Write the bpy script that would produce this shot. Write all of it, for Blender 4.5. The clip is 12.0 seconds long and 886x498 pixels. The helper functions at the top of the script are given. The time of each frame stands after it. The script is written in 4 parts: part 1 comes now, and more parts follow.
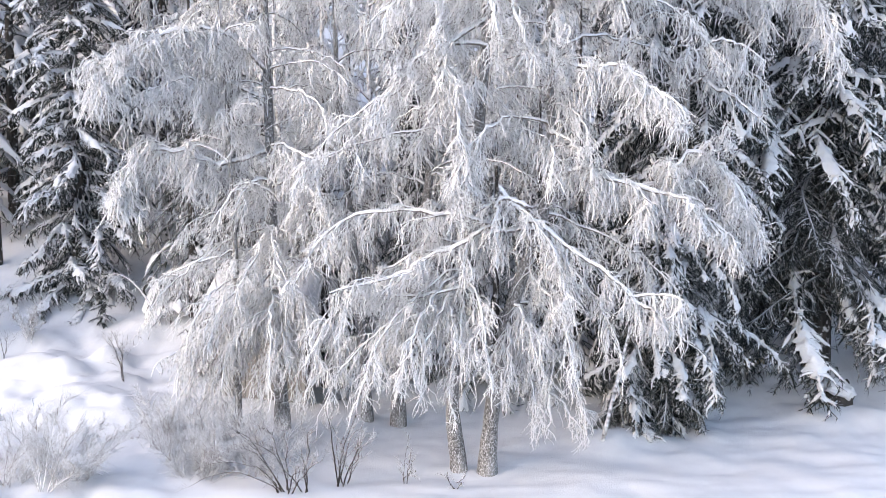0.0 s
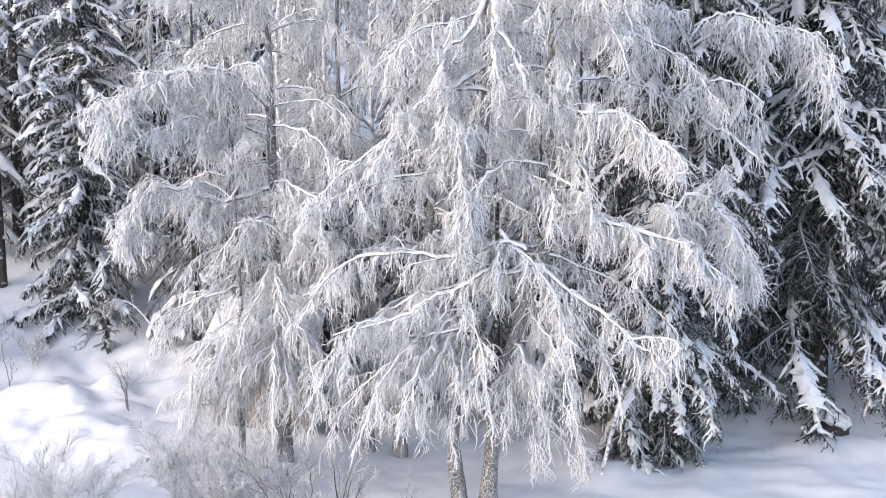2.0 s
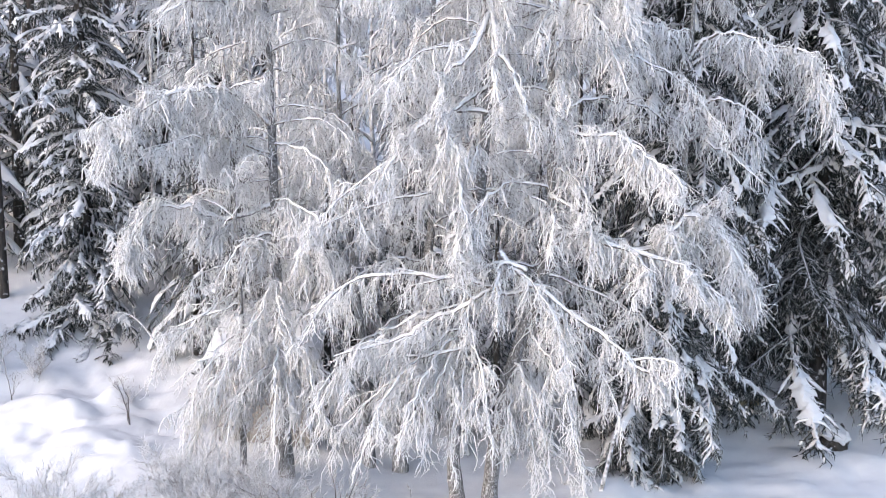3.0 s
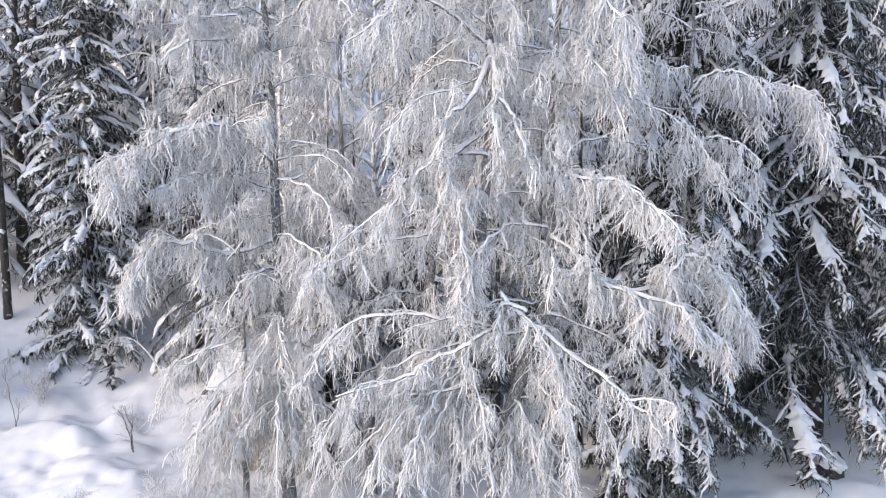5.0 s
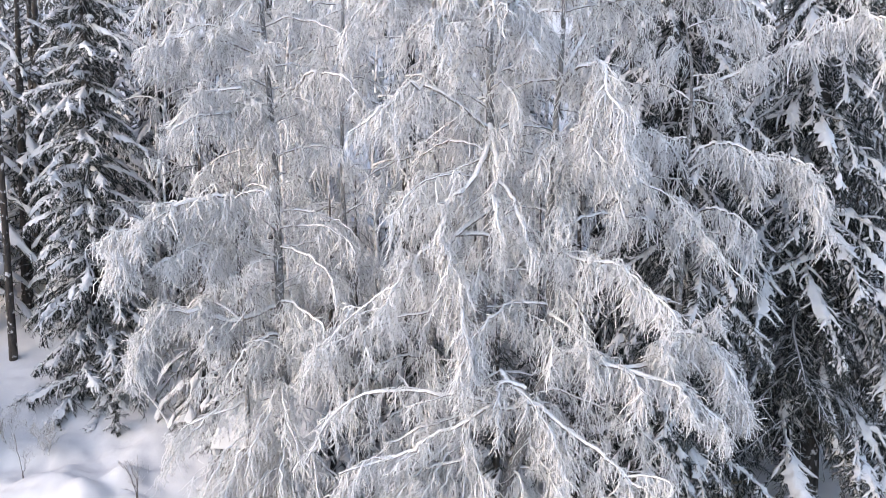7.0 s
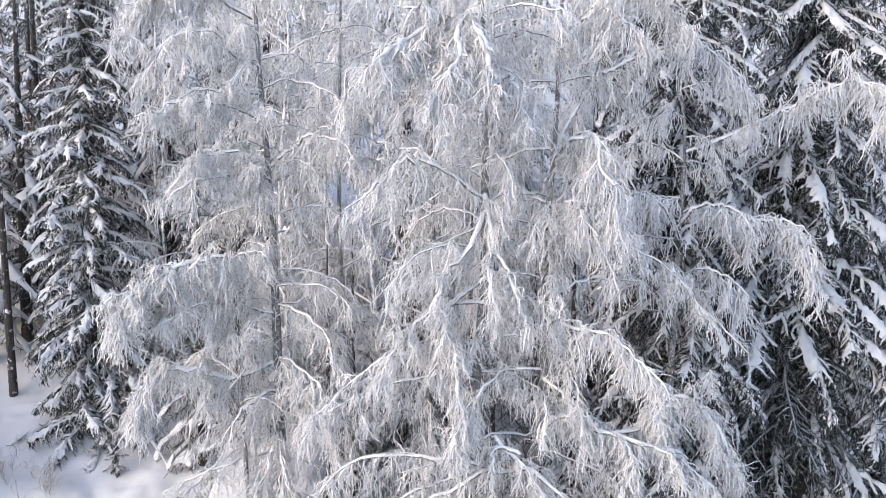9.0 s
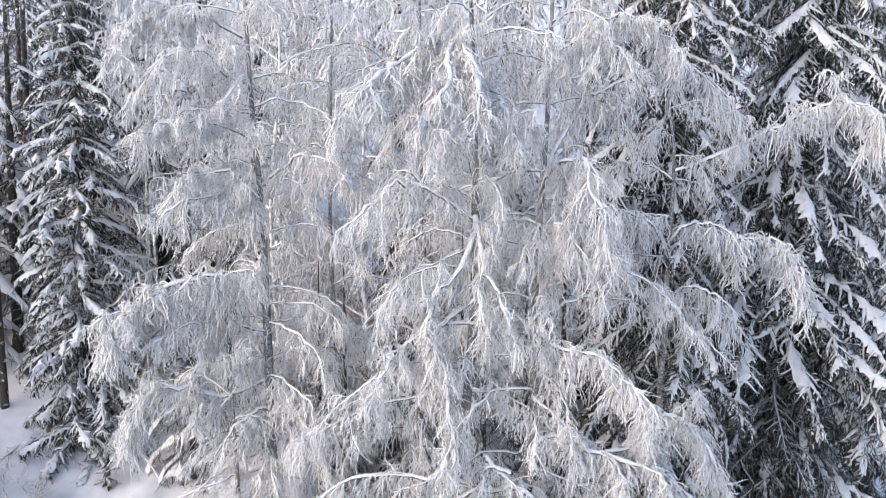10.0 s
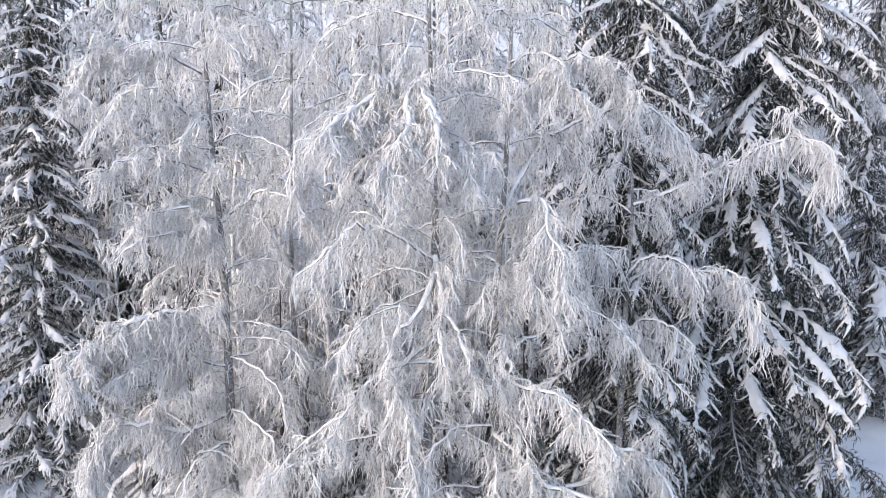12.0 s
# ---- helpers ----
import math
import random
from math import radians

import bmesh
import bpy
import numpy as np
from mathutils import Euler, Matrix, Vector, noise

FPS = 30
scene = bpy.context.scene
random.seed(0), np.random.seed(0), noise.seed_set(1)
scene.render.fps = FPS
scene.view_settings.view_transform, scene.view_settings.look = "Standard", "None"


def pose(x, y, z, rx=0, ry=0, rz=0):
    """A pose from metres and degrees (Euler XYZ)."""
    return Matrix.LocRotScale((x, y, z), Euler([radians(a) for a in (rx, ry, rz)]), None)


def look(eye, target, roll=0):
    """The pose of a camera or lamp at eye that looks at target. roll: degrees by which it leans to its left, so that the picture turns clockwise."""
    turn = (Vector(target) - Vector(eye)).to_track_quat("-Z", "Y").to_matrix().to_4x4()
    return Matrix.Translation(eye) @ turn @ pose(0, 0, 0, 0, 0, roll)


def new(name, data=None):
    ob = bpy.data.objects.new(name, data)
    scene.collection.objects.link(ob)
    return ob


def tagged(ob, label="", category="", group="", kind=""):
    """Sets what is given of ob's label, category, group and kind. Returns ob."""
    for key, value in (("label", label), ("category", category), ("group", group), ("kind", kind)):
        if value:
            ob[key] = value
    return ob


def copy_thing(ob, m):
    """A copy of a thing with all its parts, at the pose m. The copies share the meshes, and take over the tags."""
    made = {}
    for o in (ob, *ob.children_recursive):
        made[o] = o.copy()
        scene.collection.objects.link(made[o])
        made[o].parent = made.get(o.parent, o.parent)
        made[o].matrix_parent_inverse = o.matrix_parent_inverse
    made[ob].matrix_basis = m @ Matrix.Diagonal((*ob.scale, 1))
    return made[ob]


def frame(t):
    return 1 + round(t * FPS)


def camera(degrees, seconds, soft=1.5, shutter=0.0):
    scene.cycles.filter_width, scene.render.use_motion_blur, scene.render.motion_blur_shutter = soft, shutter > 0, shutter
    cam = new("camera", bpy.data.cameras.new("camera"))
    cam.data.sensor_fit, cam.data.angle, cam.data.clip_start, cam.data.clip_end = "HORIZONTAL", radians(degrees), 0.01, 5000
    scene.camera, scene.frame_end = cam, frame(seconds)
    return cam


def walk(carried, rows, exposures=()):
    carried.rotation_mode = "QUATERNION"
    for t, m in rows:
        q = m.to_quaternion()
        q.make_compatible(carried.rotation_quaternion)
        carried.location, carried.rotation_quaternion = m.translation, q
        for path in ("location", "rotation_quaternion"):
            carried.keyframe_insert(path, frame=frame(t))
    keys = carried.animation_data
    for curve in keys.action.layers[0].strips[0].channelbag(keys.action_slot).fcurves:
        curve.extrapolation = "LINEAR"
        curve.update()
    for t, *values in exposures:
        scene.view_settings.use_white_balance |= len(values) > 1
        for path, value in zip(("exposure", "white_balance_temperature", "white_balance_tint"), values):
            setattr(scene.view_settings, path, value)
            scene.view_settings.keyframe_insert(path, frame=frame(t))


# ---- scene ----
EXPO = 0.96
cam = camera(47.3, 12.0, 0.75)
METRES, EYE, TILT, LEAN, TURN = 7.0, 5.8, -4.0, 0.0, 0.0
ROWS = [
    (0.0, 0.0, 0.0, 0.0, 0.0, 0.0, -0.0),
    (0.5, 0.0005, -0.0316, 0.0268, 0.01, -0.04, 0.01),
    (1.0, -0.0012, -0.0232, 0.0599, 0.0, -0.17, -0.0),
    (1.5, -0.0022, -0.0295, 0.0962, 0.01, -0.29, -0.03),
    (2.0, -0.0033, -0.036, 0.131, 0.01, -0.4, -0.06),
    (2.5, -0.0038, -0.0419, 0.1618, 0.02, -0.5, -0.08),
    (3.0, -0.0049, -0.0486, 0.1955, 0.01, -0.59, -0.1),
    (5.0, -0.0079, -0.0752, 0.3241, 0.01, -0.99, -0.15),
    (5.5, -0.0083, -0.0821, 0.3573, 0.02, -1.07, -0.17),
    (6.0, -0.009, -0.0914, 0.4163, 0.03, -1.24, -0.18),
    (6.5, -0.0108, -0.1035, 0.4908, 0.01, -1.45, -0.2),
    (7.0, -0.0116, -0.117, 0.5698, 0.01, -1.64, -0.22),
    (9.0, -0.0055, -0.148, 0.7835, -0.1, -2.18, -0.27),
    (9.5, -0.0037, -0.154, 0.8161, -0.24, -2.24, -0.27),
    (10.0, -0.0016, -0.1596, 0.8472, -0.55, -2.29, -0.25),
    (10.5, 0.0022, -0.1629, 0.8757, -0.98, -2.36, -0.19),
    (11.0, 0.0058, -0.1658, 0.9091, -1.22, -2.44, -0.16),
    (11.5, 0.0097, -0.1677, 0.9377, -1.58, -2.49, -0.13),
    (12.0, 0.0168, -0.1696, 0.97, -2.43, -2.56, -0.06),
]
walk(cam, [(t, pose(0, 0, EYE, TILT, LEAN, TURN) @ pose(METRES * x, METRES * y, METRES * z, 90 + pitch, roll, yaw)) for t, x, y, z, yaw, pitch, roll in ROWS],
     [(0.0, EXPO + 0.12, 7080, 16), (3.0, EXPO + 0.11, 7090, 16), (5.0, EXPO - 0.08, 7100, 16), (12.0, EXPO - 0.09, 7150, 16)])

# ---- daylight ----
SUN_FROM = Vector((-0.76, -0.52, 0.50)).normalized()
world = bpy.data.worlds.new("sky")
scene.world = world
world.use_nodes = True
wn = world.node_tree.nodes
sky = wn.new("ShaderNodeTexSky")
sky.sky_type, sky.sun_disc = "NISHITA", False
sky.sun_elevation = math.asin(SUN_FROM.z)
sky.sun_rotation = math.atan2(SUN_FROM.x, SUN_FROM.y)
sky.dust_density = 1.2
wn["Background"].inputs["Strength"].default_value = 0.240
world.node_tree.links.new(sky.outputs["Color"], wn["Background"].inputs["Color"])
sun = new("sun", bpy.data.lights.new("sun", "SUN"))
sun.data.energy, sun.data.angle, sun.data.color = 0.13, radians(14.0), (1.0, 0.98, 0.96)
sun.matrix_world = look(SUN_FROM * 60, (0, 0, 0))


# ---- materials ----
def material(name, rough=0.7):
    m = bpy.data.materials.new(name)
    m.use_nodes = True
    b = m.node_tree.nodes["Principled BSDF"]
    b.inputs["Roughness"].default_value = rough
    b.inputs["Specular IOR Level"].default_value = 0.25
    return m, m.node_tree.nodes, m.node_tree.links, b


def noise_tex(n, l, scale, detail=4.0, stretch=(1, 1, 1)):
    co, mp, tx = n.new("ShaderNodeTexCoord"), n.new("ShaderNodeMapping"), n.new("ShaderNodeTexNoise")
    mp.inputs["Scale"].default_value = stretch
    tx.inputs["Scale"].default_value, tx.inputs["Detail"].default_value = scale, detail
    l.new(co.outputs["Object"], mp.inputs["Vector"])
    l.new(mp.outputs["Vector"], tx.inputs["Vector"])
    return tx.outputs["Fac"]


def ramp(n, l, src, stops):
    r = n.new("ShaderNodeValToRGB")
    els = r.color_ramp.elements
    while len(els) < len(stops):
        els.new(0.5)
    for e, (p, c) in zip(els, stops):
        e.position, e.color = p, (*c, 1.0)
    l.new(src, r.inputs["Fac"])
    return r.outputs["Color"]


def sums(n, l, op, a, b):
    m = n.new("ShaderNodeMath")
    m.operation = op
    for s, v in zip(m.inputs, (a, b)):
        if isinstance(v, (int, float)):
            s.default_value = v
        else:
            l.new(v, s)
    return m.outputs[0]


def blend(n, l, fac, a, b):
    m = n.new("ShaderNodeMix")
    m.data_type = "RGBA"
    l.new(fac, m.inputs["Factor"])
    for s, v in ((m.inputs[6], a), (m.inputs[7], b)):
        if isinstance(v, tuple):
            s.default_value = (*v, 1.0)
        else:
            l.new(v, s)
    return m.outputs[2]


def relief(n, l, b, height, strength, distance):
    bp = n.new("ShaderNodeBump")
    bp.inputs["Strength"].default_value, bp.inputs["Distance"].default_value = strength, distance
    l.new(height, bp.inputs["Height"])
    l.new(bp.outputs["Normal"], b.inputs["Normal"])


def facing_up(n, l, scale, amount):
    """How far a surface faces upwards, broken up by noise: where rime and snow lie."""
    g, x = n.new("ShaderNodeNewGeometry"), n.new("ShaderNodeSeparateXYZ")
    l.new(g.outputs["Normal"], x.inputs["Vector"])
    k = sums(n, l, "MULTIPLY", sums(n, l, "SUBTRACT", noise_tex(n, l, scale, 2.0), 0.5), amount)
    return sums(n, l, "ADD", sums(n, l, "MULTIPLY", x.outputs["Z"], 0.5), sums(n, l, "ADD", k, 0.5))


def rimed(name, under, lo, hi, rime=(0.86, 0.87, 0.89), scale=25.0, amount=0.9, clear=0.0):
    m, n, l, b = material(name, 0.75)
    f = ramp(n, l, facing_up(n, l, scale, amount), [(lo, (0, 0, 0)), (hi, (1, 1, 1))])
    dark = ramp(n, l, noise_tex(n, l, 9.0), [(0.3, tuple(c * 0.6 for c in under)), (0.7, tuple(c * 1.4 for c in under))])
    colour = blend(n, l, f, dark, rime)
    l.new(colour, b.inputs["Base Color"])
    if clear:
        t, x = n.new("ShaderNodeBsdfTranslucent"), n.new("ShaderNodeMixShader")
        x.inputs["Fac"].default_value = clear
        l.new(colour, t.inputs["Color"])
        l.new(b.outputs["BSDF"], x.inputs[1])
        l.new(t.outputs["BSDF"], x.inputs[2])
        l.new(x.outputs["Shader"], n["Material Output"].inputs["Surface"])
    return m


def snow_material():
    m, n, l, b = material("snow", 0.6)
    l.new(ramp(n, l, noise_tex(n, l, 1.7, 6.0), [(0.25, (0.65, 0.66, 0.685)), (0.75, (0.74, 0.745, 0.76))]), b.inputs["Base Color"])
    relief(n, l, b, sums(n, l, "ADD", noise_tex(n, l, 7.0, 6.0), noise_tex(n, l, 45.0, 3.0)), 0.35, 0.03)
    return m


def birch_bark():
    m, n, l, b = material("birch_bark", 0.8)
    marks = ramp(n, l, noise_tex(n, l, 14.0, 6.0, (1, 1, 1.6)), [(0.30, (0.05, 0.047, 0.046)), (0.70, (0.23, 0.226, 0.224))])
    plates = ramp(n, l, noise_tex(n, l, 2.2, 6.0, (1, 1, 0.6)), [(0.50, (0, 0, 0)), (0.66, (1, 1, 1))])
    bark = blend(n, l, plates, marks, (0.27, 0.262, 0.256))
    rime = ramp(n, l, noise_tex(n, l, 38.0, 8.0, (1, 1, 0.6)), [(0.48, (0, 0, 0)), (0.70, (0.62, 0.62, 0.62))])
    l.new(blend(n, l, rime, bark, (0.78, 0.79, 0.82)), b.inputs["Base Color"])
    relief(n, l, b, noise_tex(n, l, 18.0, 5.0, (1, 1, 0.4)), 0.8, 0.04)
    return m


def dark_bark(name, low, high):
    m, n, l, b = material(name, 0.85)
    bark = ramp(n, l, noise_tex(n, l, 11.0, 6.0, (1, 1, 0.3)), [(0.3, low), (0.7, high)])
    rime = ramp(n, l, noise_tex(n, l, 6.0, 5.0), [(0.58, (0, 0, 0)), (0.68, (1, 1, 1))])
    l.new(blend(n, l, rime, bark, (0.7, 0.71, 0.74)), b.inputs["Base Color"])
    relief(n, l, b, noise_tex(n, l, 22.0, 5.0, (1, 1, 0.3)), 0.8, 0.03)
    return m


def weathered_wood():
    m, n, l, b = material("weathered_wood", 0.8)
    l.new(ramp(n, l, noise_tex(n, l, 16.0, 6.0, (1, 1, 0.08)), [(0.3, (0.17, 0.158, 0.148)), (0.7, (0.36, 0.34, 0.32))]), b.inputs["Base Color"])
    relief(n, l, b, noise_tex(n, l, 30.0, 5.0, (1, 1, 0.06)), 0.5, 0.01)
    return m


def dry_straw():
    m, n, l, b = material("dry_straw", 0.85)
    l.new(ramp(n, l, noise_tex(n, l, 14.0, 5.0), [(0.3, (0.22, 0.18, 0.11)), (0.7, (0.48, 0.42, 0.30))]), b.inputs["Base Color"])
    return m


SNOW = snow_material()
RIME = rimed("rimed_twig", (0.11, 0.10, 0.097), 0.0, 0.30, rime=(0.95, 0.95, 0.96), scale=32.0, amount=1.3, clear=0.22)
LIMB = rimed("rimed_limb", (0.16, 0.145, 0.135), 0.26, 0.58, scale=14.0)
STEM = rimed("bare_stem", (0.045, 0.036, 0.031), 0.68, 0.95)
TWIG = rimed("bare_twig", (0.10, 0.088, 0.080), 0.42, 0.85, rime=(0.85, 0.85, 0.87))
NEEDLE = rimed("spruce_needles", (0.026, 0.032, 0.028), 0.38, 0.98, rime=(0.58, 0.60, 0.63), scale=26.0)
PALE = rimed("rimed_needles", (0.045, 0.052, 0.047), 0.42, 0.95, rime=(0.72, 0.73, 0.76), scale=8.0)
BRUSH = rimed("frosted_brush", (0.16, 0.145, 0.135), 0.22, 0.72, rime=(0.85, 0.86, 0.88))
BIRCH = birch_bark()
FROST_BARK = rimed("frosted_bark", (0.20, 0.19, 0.185), 0.25, 0.6, rime=(0.8, 0.8, 0.82), scale=9.0, amount=1.2)
BARK = dark_bark("spruce_bark", (0.028, 0.025, 0.024), (0.085, 0.076, 0.07))
WOOD = weathered_wood()
STRAW = dry_straw()
rng = np.random.default_rng(7)
DOWN = np.array([0.0, 0.0, -1.0])


# ---- mesh building ----
def unit(v):
    return v / np.maximum(np.linalg.norm(v, axis=-1, keepdims=True), 1e-9)


def tubes(P, R, sides=3, flat=1.0):
    """Tapered tubes along the lines P (count, points, 3) with radii R (count, points): vertices and quads."""
    N, S, _ = P.shape
    T = unit(np.gradient(P, axis=1))
    ref = np.repeat(unit(rng.normal(size=(N, 1, 3)) if sides < 5 else np.tile([0.13, 0.07, 1.0], (N, 1, 1))), S, 1)
    a = unit(np.cross(T, ref))
    b = np.cross(a, T)
    ang = np.arange(sides) * 2 * math.pi / sides
    V = P[:, :, None] + R[:, :, None, None] * (np.cos(ang)[:, None] * a[:, :, None] + flat * np.sin(ang)[:, None] * b[:, :, None])
    i = np.arange(N * S * sides).reshape(N, S, sides)
    j = np.roll(i, -1, 2)
    Q = np.stack([i[:, :-1], j[:, :-1], j[:, 1:], i[:, 1:]], -1).reshape(-1, 4)
    return V.reshape(-1, 3), Q


def spikes(P, R):
    """Lines with three-sided sections that end in a point. A face with -1 for its last corner is a triangle."""
    N, S, _ = P.shape
    V, Q = tubes(P[:, :-1], R[:, :-1]) if S > 2 else (None, None)
    if V is None:
        T = unit(P[:, 1] - P[:, 0])
        a = unit(np.cross(T, unit(rng.normal(size=(N, 3)))))
        b = np.cross(a, T)
        ang = np.arange(3) * 2 * math.pi / 3
        V = (P[:, :1] + R[:, :1, None] * (np.cos(ang)[:, None] * a[:, None] + np.sin(ang)[:, None] * b[:, None])).reshape(-1, 3)
        Q = np.zeros((0, 4), int)
    i = np.arange(len(V)).reshape(N, -1, 3)[:, -1]
    tip = np.repeat((len(V) + np.arange(N))[:, None], 3, 1)
    F = np.stack([i, np.roll(i, -1, 1), tip, np.full((N, 3), -1)], -1).reshape(-1, 4)
    return np.concatenate([V, P[:, -1]]), np.concatenate([Q, F])


def joined(*pieces):
    Vs, Qs, k = [], [], 0
    for V, Q in pieces:
        Vs.append(V), Qs.append(np.where(Q < 0, -1, Q + k))
        k += len(V)
    return np.concatenate(Vs), np.concatenate(Qs)


def quad_mesh(name, V, Q, mat, smooth=True):
    me = bpy.data.meshes.new(name)
    Q = np.ascontiguousarray(Q, dtype=np.int32)
    corners = (Q >= 0).sum(1)
    me.vertices.add(len(V)), me.loops.add(int(corners.sum())), me.polygons.add(len(Q))
    me.vertices.foreach_set("co", np.ascontiguousarray(V, dtype=np.float32).ravel())
    me.loops.foreach_set("vertex_index", Q[Q >= 0])
    me.polygons.foreach_set("loop_start", np.concatenate([[0], np.cumsum(corners)[:-1]]).astype(np.int32))
    me.polygons.foreach_set("use_smooth", np.full(len(Q), smooth))
    me.update(calc_edges=True)
    me.materials.append(mat)
    return me


def part(name, shape, mat, parent, label="", smooth=True):
    """One mesh object under a thing or a part, from (vertices, quads) or from a mesh."""
    me = shape if isinstance(shape, bpy.types.Mesh) else quad_mesh(name, *shape, mat, smooth)
    ob = new(name, me)
    ob.parent = parent
    return tagged(ob, label)


def thing(name, m, label, category, group="", kind=""):
    ob = new(name)
    ob.matrix_world = m
    ob.empty_display_size = 0.3
    return tagged(ob, label, category, group, kind)


def box(x0, x1, y0, y1, z0, z1):
    V = np.array([(x, y, z) for z in (z0, z1) for x, y in ((x0, y0), (x1, y0), (x1, y1), (x0, y1))], float)
    return V, np.array([(3, 2, 1, 0), (4, 5, 6, 7), (0, 1, 5, 4), (1, 2, 6, 5), (2, 3, 7, 6), (3, 0, 4, 7)])


def bezier(p0, p1, p2, p3, count):
    u = np.linspace(0, 1, count)[:, None]
    return (1 - u) ** 3 * p0 + 3 * u * (1 - u) ** 2 * p1 + 3 * u * u * (1 - u) * p2 + u ** 3 * p3


def spline(points, count):
    """A smooth line through a few points."""
    p = np.array(points, float)
    k = np.linspace(0, 1, len(p))
    u = np.linspace(0, 1, count)
    for _ in range(3):
        q = np.stack([np.interp(u, k, p[:, a]) for a in range(3)], 1)
        for _ in range(count // 6):
            q[1:-1] = (q[:-2] + 2 * q[1:-1] + q[2:]) / 4
    return q


def grow(P, per, lo, hi, length, steps, mix, sag, wob, shrink=0.3, flat=None, least=0.5):
    """Children of the lines P: per each, between lo and hi along it. mix: shares of the parent's way, of a side way and of down."""
    N, S, _ = P.shape
    u = lo + (hi - lo) * (np.arange(per) + rng.random((N, per))) / per
    f = np.clip(u * (S - 1), 0, S - 1.001)
    i = f.astype(int)
    f = (f - i)[..., None]
    r = np.arange(N)[:, None]
    start = P[r, i] * (1 - f) + P[r, i + 1] * f
    T = unit(P[r, i + 1] - P[r, i])
    if flat is None:
        w = rng.normal(size=T.shape)
    else:
        w = np.cross(T, np.array([0, 0, 1.0])) * np.where((np.arange(per) + (rng.random((N, 1)) < 0.5)) % 2, 1.0, -1.0)[..., None] + rng.normal(size=T.shape) * flat
    w = unit(w - (w * T).sum(-1, keepdims=True) * T)
    d = unit(mix[0] * T + mix[1] * w + mix[2] * DOWN)
    L = length * rng.uniform(least, 1.2, (N, per)) * (1 - shrink * u)
    step = (L / steps)[..., None]
    pts = [start]
    for _ in range(steps):
        d = unit(d + sag * DOWN + wob * rng.normal(size=d.shape))
        pts.append(pts[-1] + d * step)
    return np.stack(pts, 2).reshape(N * per, steps + 1, 3)


def taper(N, S, a, b, lump=0.0):
    R = np.linspace(a, b, S)[None] * np.ones((N, 1))
    return R * (1 + lump * (rng.random((N, S)) - 0.5) * 2) if lump else R


# ---- birches ----
def uneven(P, a, b, spread=0.35):
    """Radii that taper from a to b, each line thinner or thicker than the next."""
    return taper(len(P), P.shape[1], a, b, 0.15) * np.exp(rng.normal(size=(len(P), 1)) * spread)


def twig_set(lines, forks, size, density, hang, spurs=8, fat=1.0):
    """Rimed twigs on a limb and its forks: crooked side twigs, strands that hang from them, and short spurs."""
    span = np.linalg.norm(np.diff(lines[0], axis=0), axis=1).sum()
    reach = np.linalg.norm(np.diff(forks[0], axis=0), axis=1).sum()
    sub = np.concatenate([grow(forks, max(2, int(reach * 4.6 * density)), 0.15, 1.0, 0.40 * size, 4, (0.7, 0.8, 0.05), 0.16, 0.26, 0.3, flat=1.0),
                          grow(lines, max(3, int(span * 5.0 * density)), 0.1, 1.0, 0.40 * size, 4, (0.6, 0.8, 0.0), 0.16, 0.26, 0.2, flat=1.0)])
    short = grow(sub, max(3, int(7.6 * density)), 0.1, 1.0, hang * 0.75, 4, (0.25, 0.6, 0.6), 0.50, 0.50, 0.15, least=0.25)
    C = np.concatenate([grow(forks, max(3, int(reach * 13.0 * density)), 0.1, 1.0, hang * 1.05, 5, (0.2, 0.5, 0.7), 0.52, 0.46, 0.1, least=0.25),
                        grow(lines, max(3, int(span * 15.0 * density)), 0.08, 1.0, hang * 1.25, 5, (0.2, 0.5, 0.7), 0.52, 0.46, 0.1, least=0.25)])
    pieces = [spikes(sub, uneven(sub, 0.0105 * fat, 0.007 * fat, 0.3)), spikes(short, uneven(short, 0.0074 * fat, 0.0048 * fat, 0.3)), spikes(C, uneven(C, 0.0070 * fat, 0.0046 * fat, 0.3))]
    if spurs:
        D = np.concatenate([grow(C, spurs, 0.08, 0.98, 0.085, 1, (0.55, 0.85, 0.25), 0.0, 0.25, 0.3), grow(short, max(1, spurs - 2), 0.08, 0.98, 0.09, 1, (0.55, 0.85, 0.22), 0.0, 0.25, 0.3)])
        pieces.append(spikes(D, uneven(D, 0.0068 * fat, 0.004 * fat, 0.3)))
    return joined(*pieces)


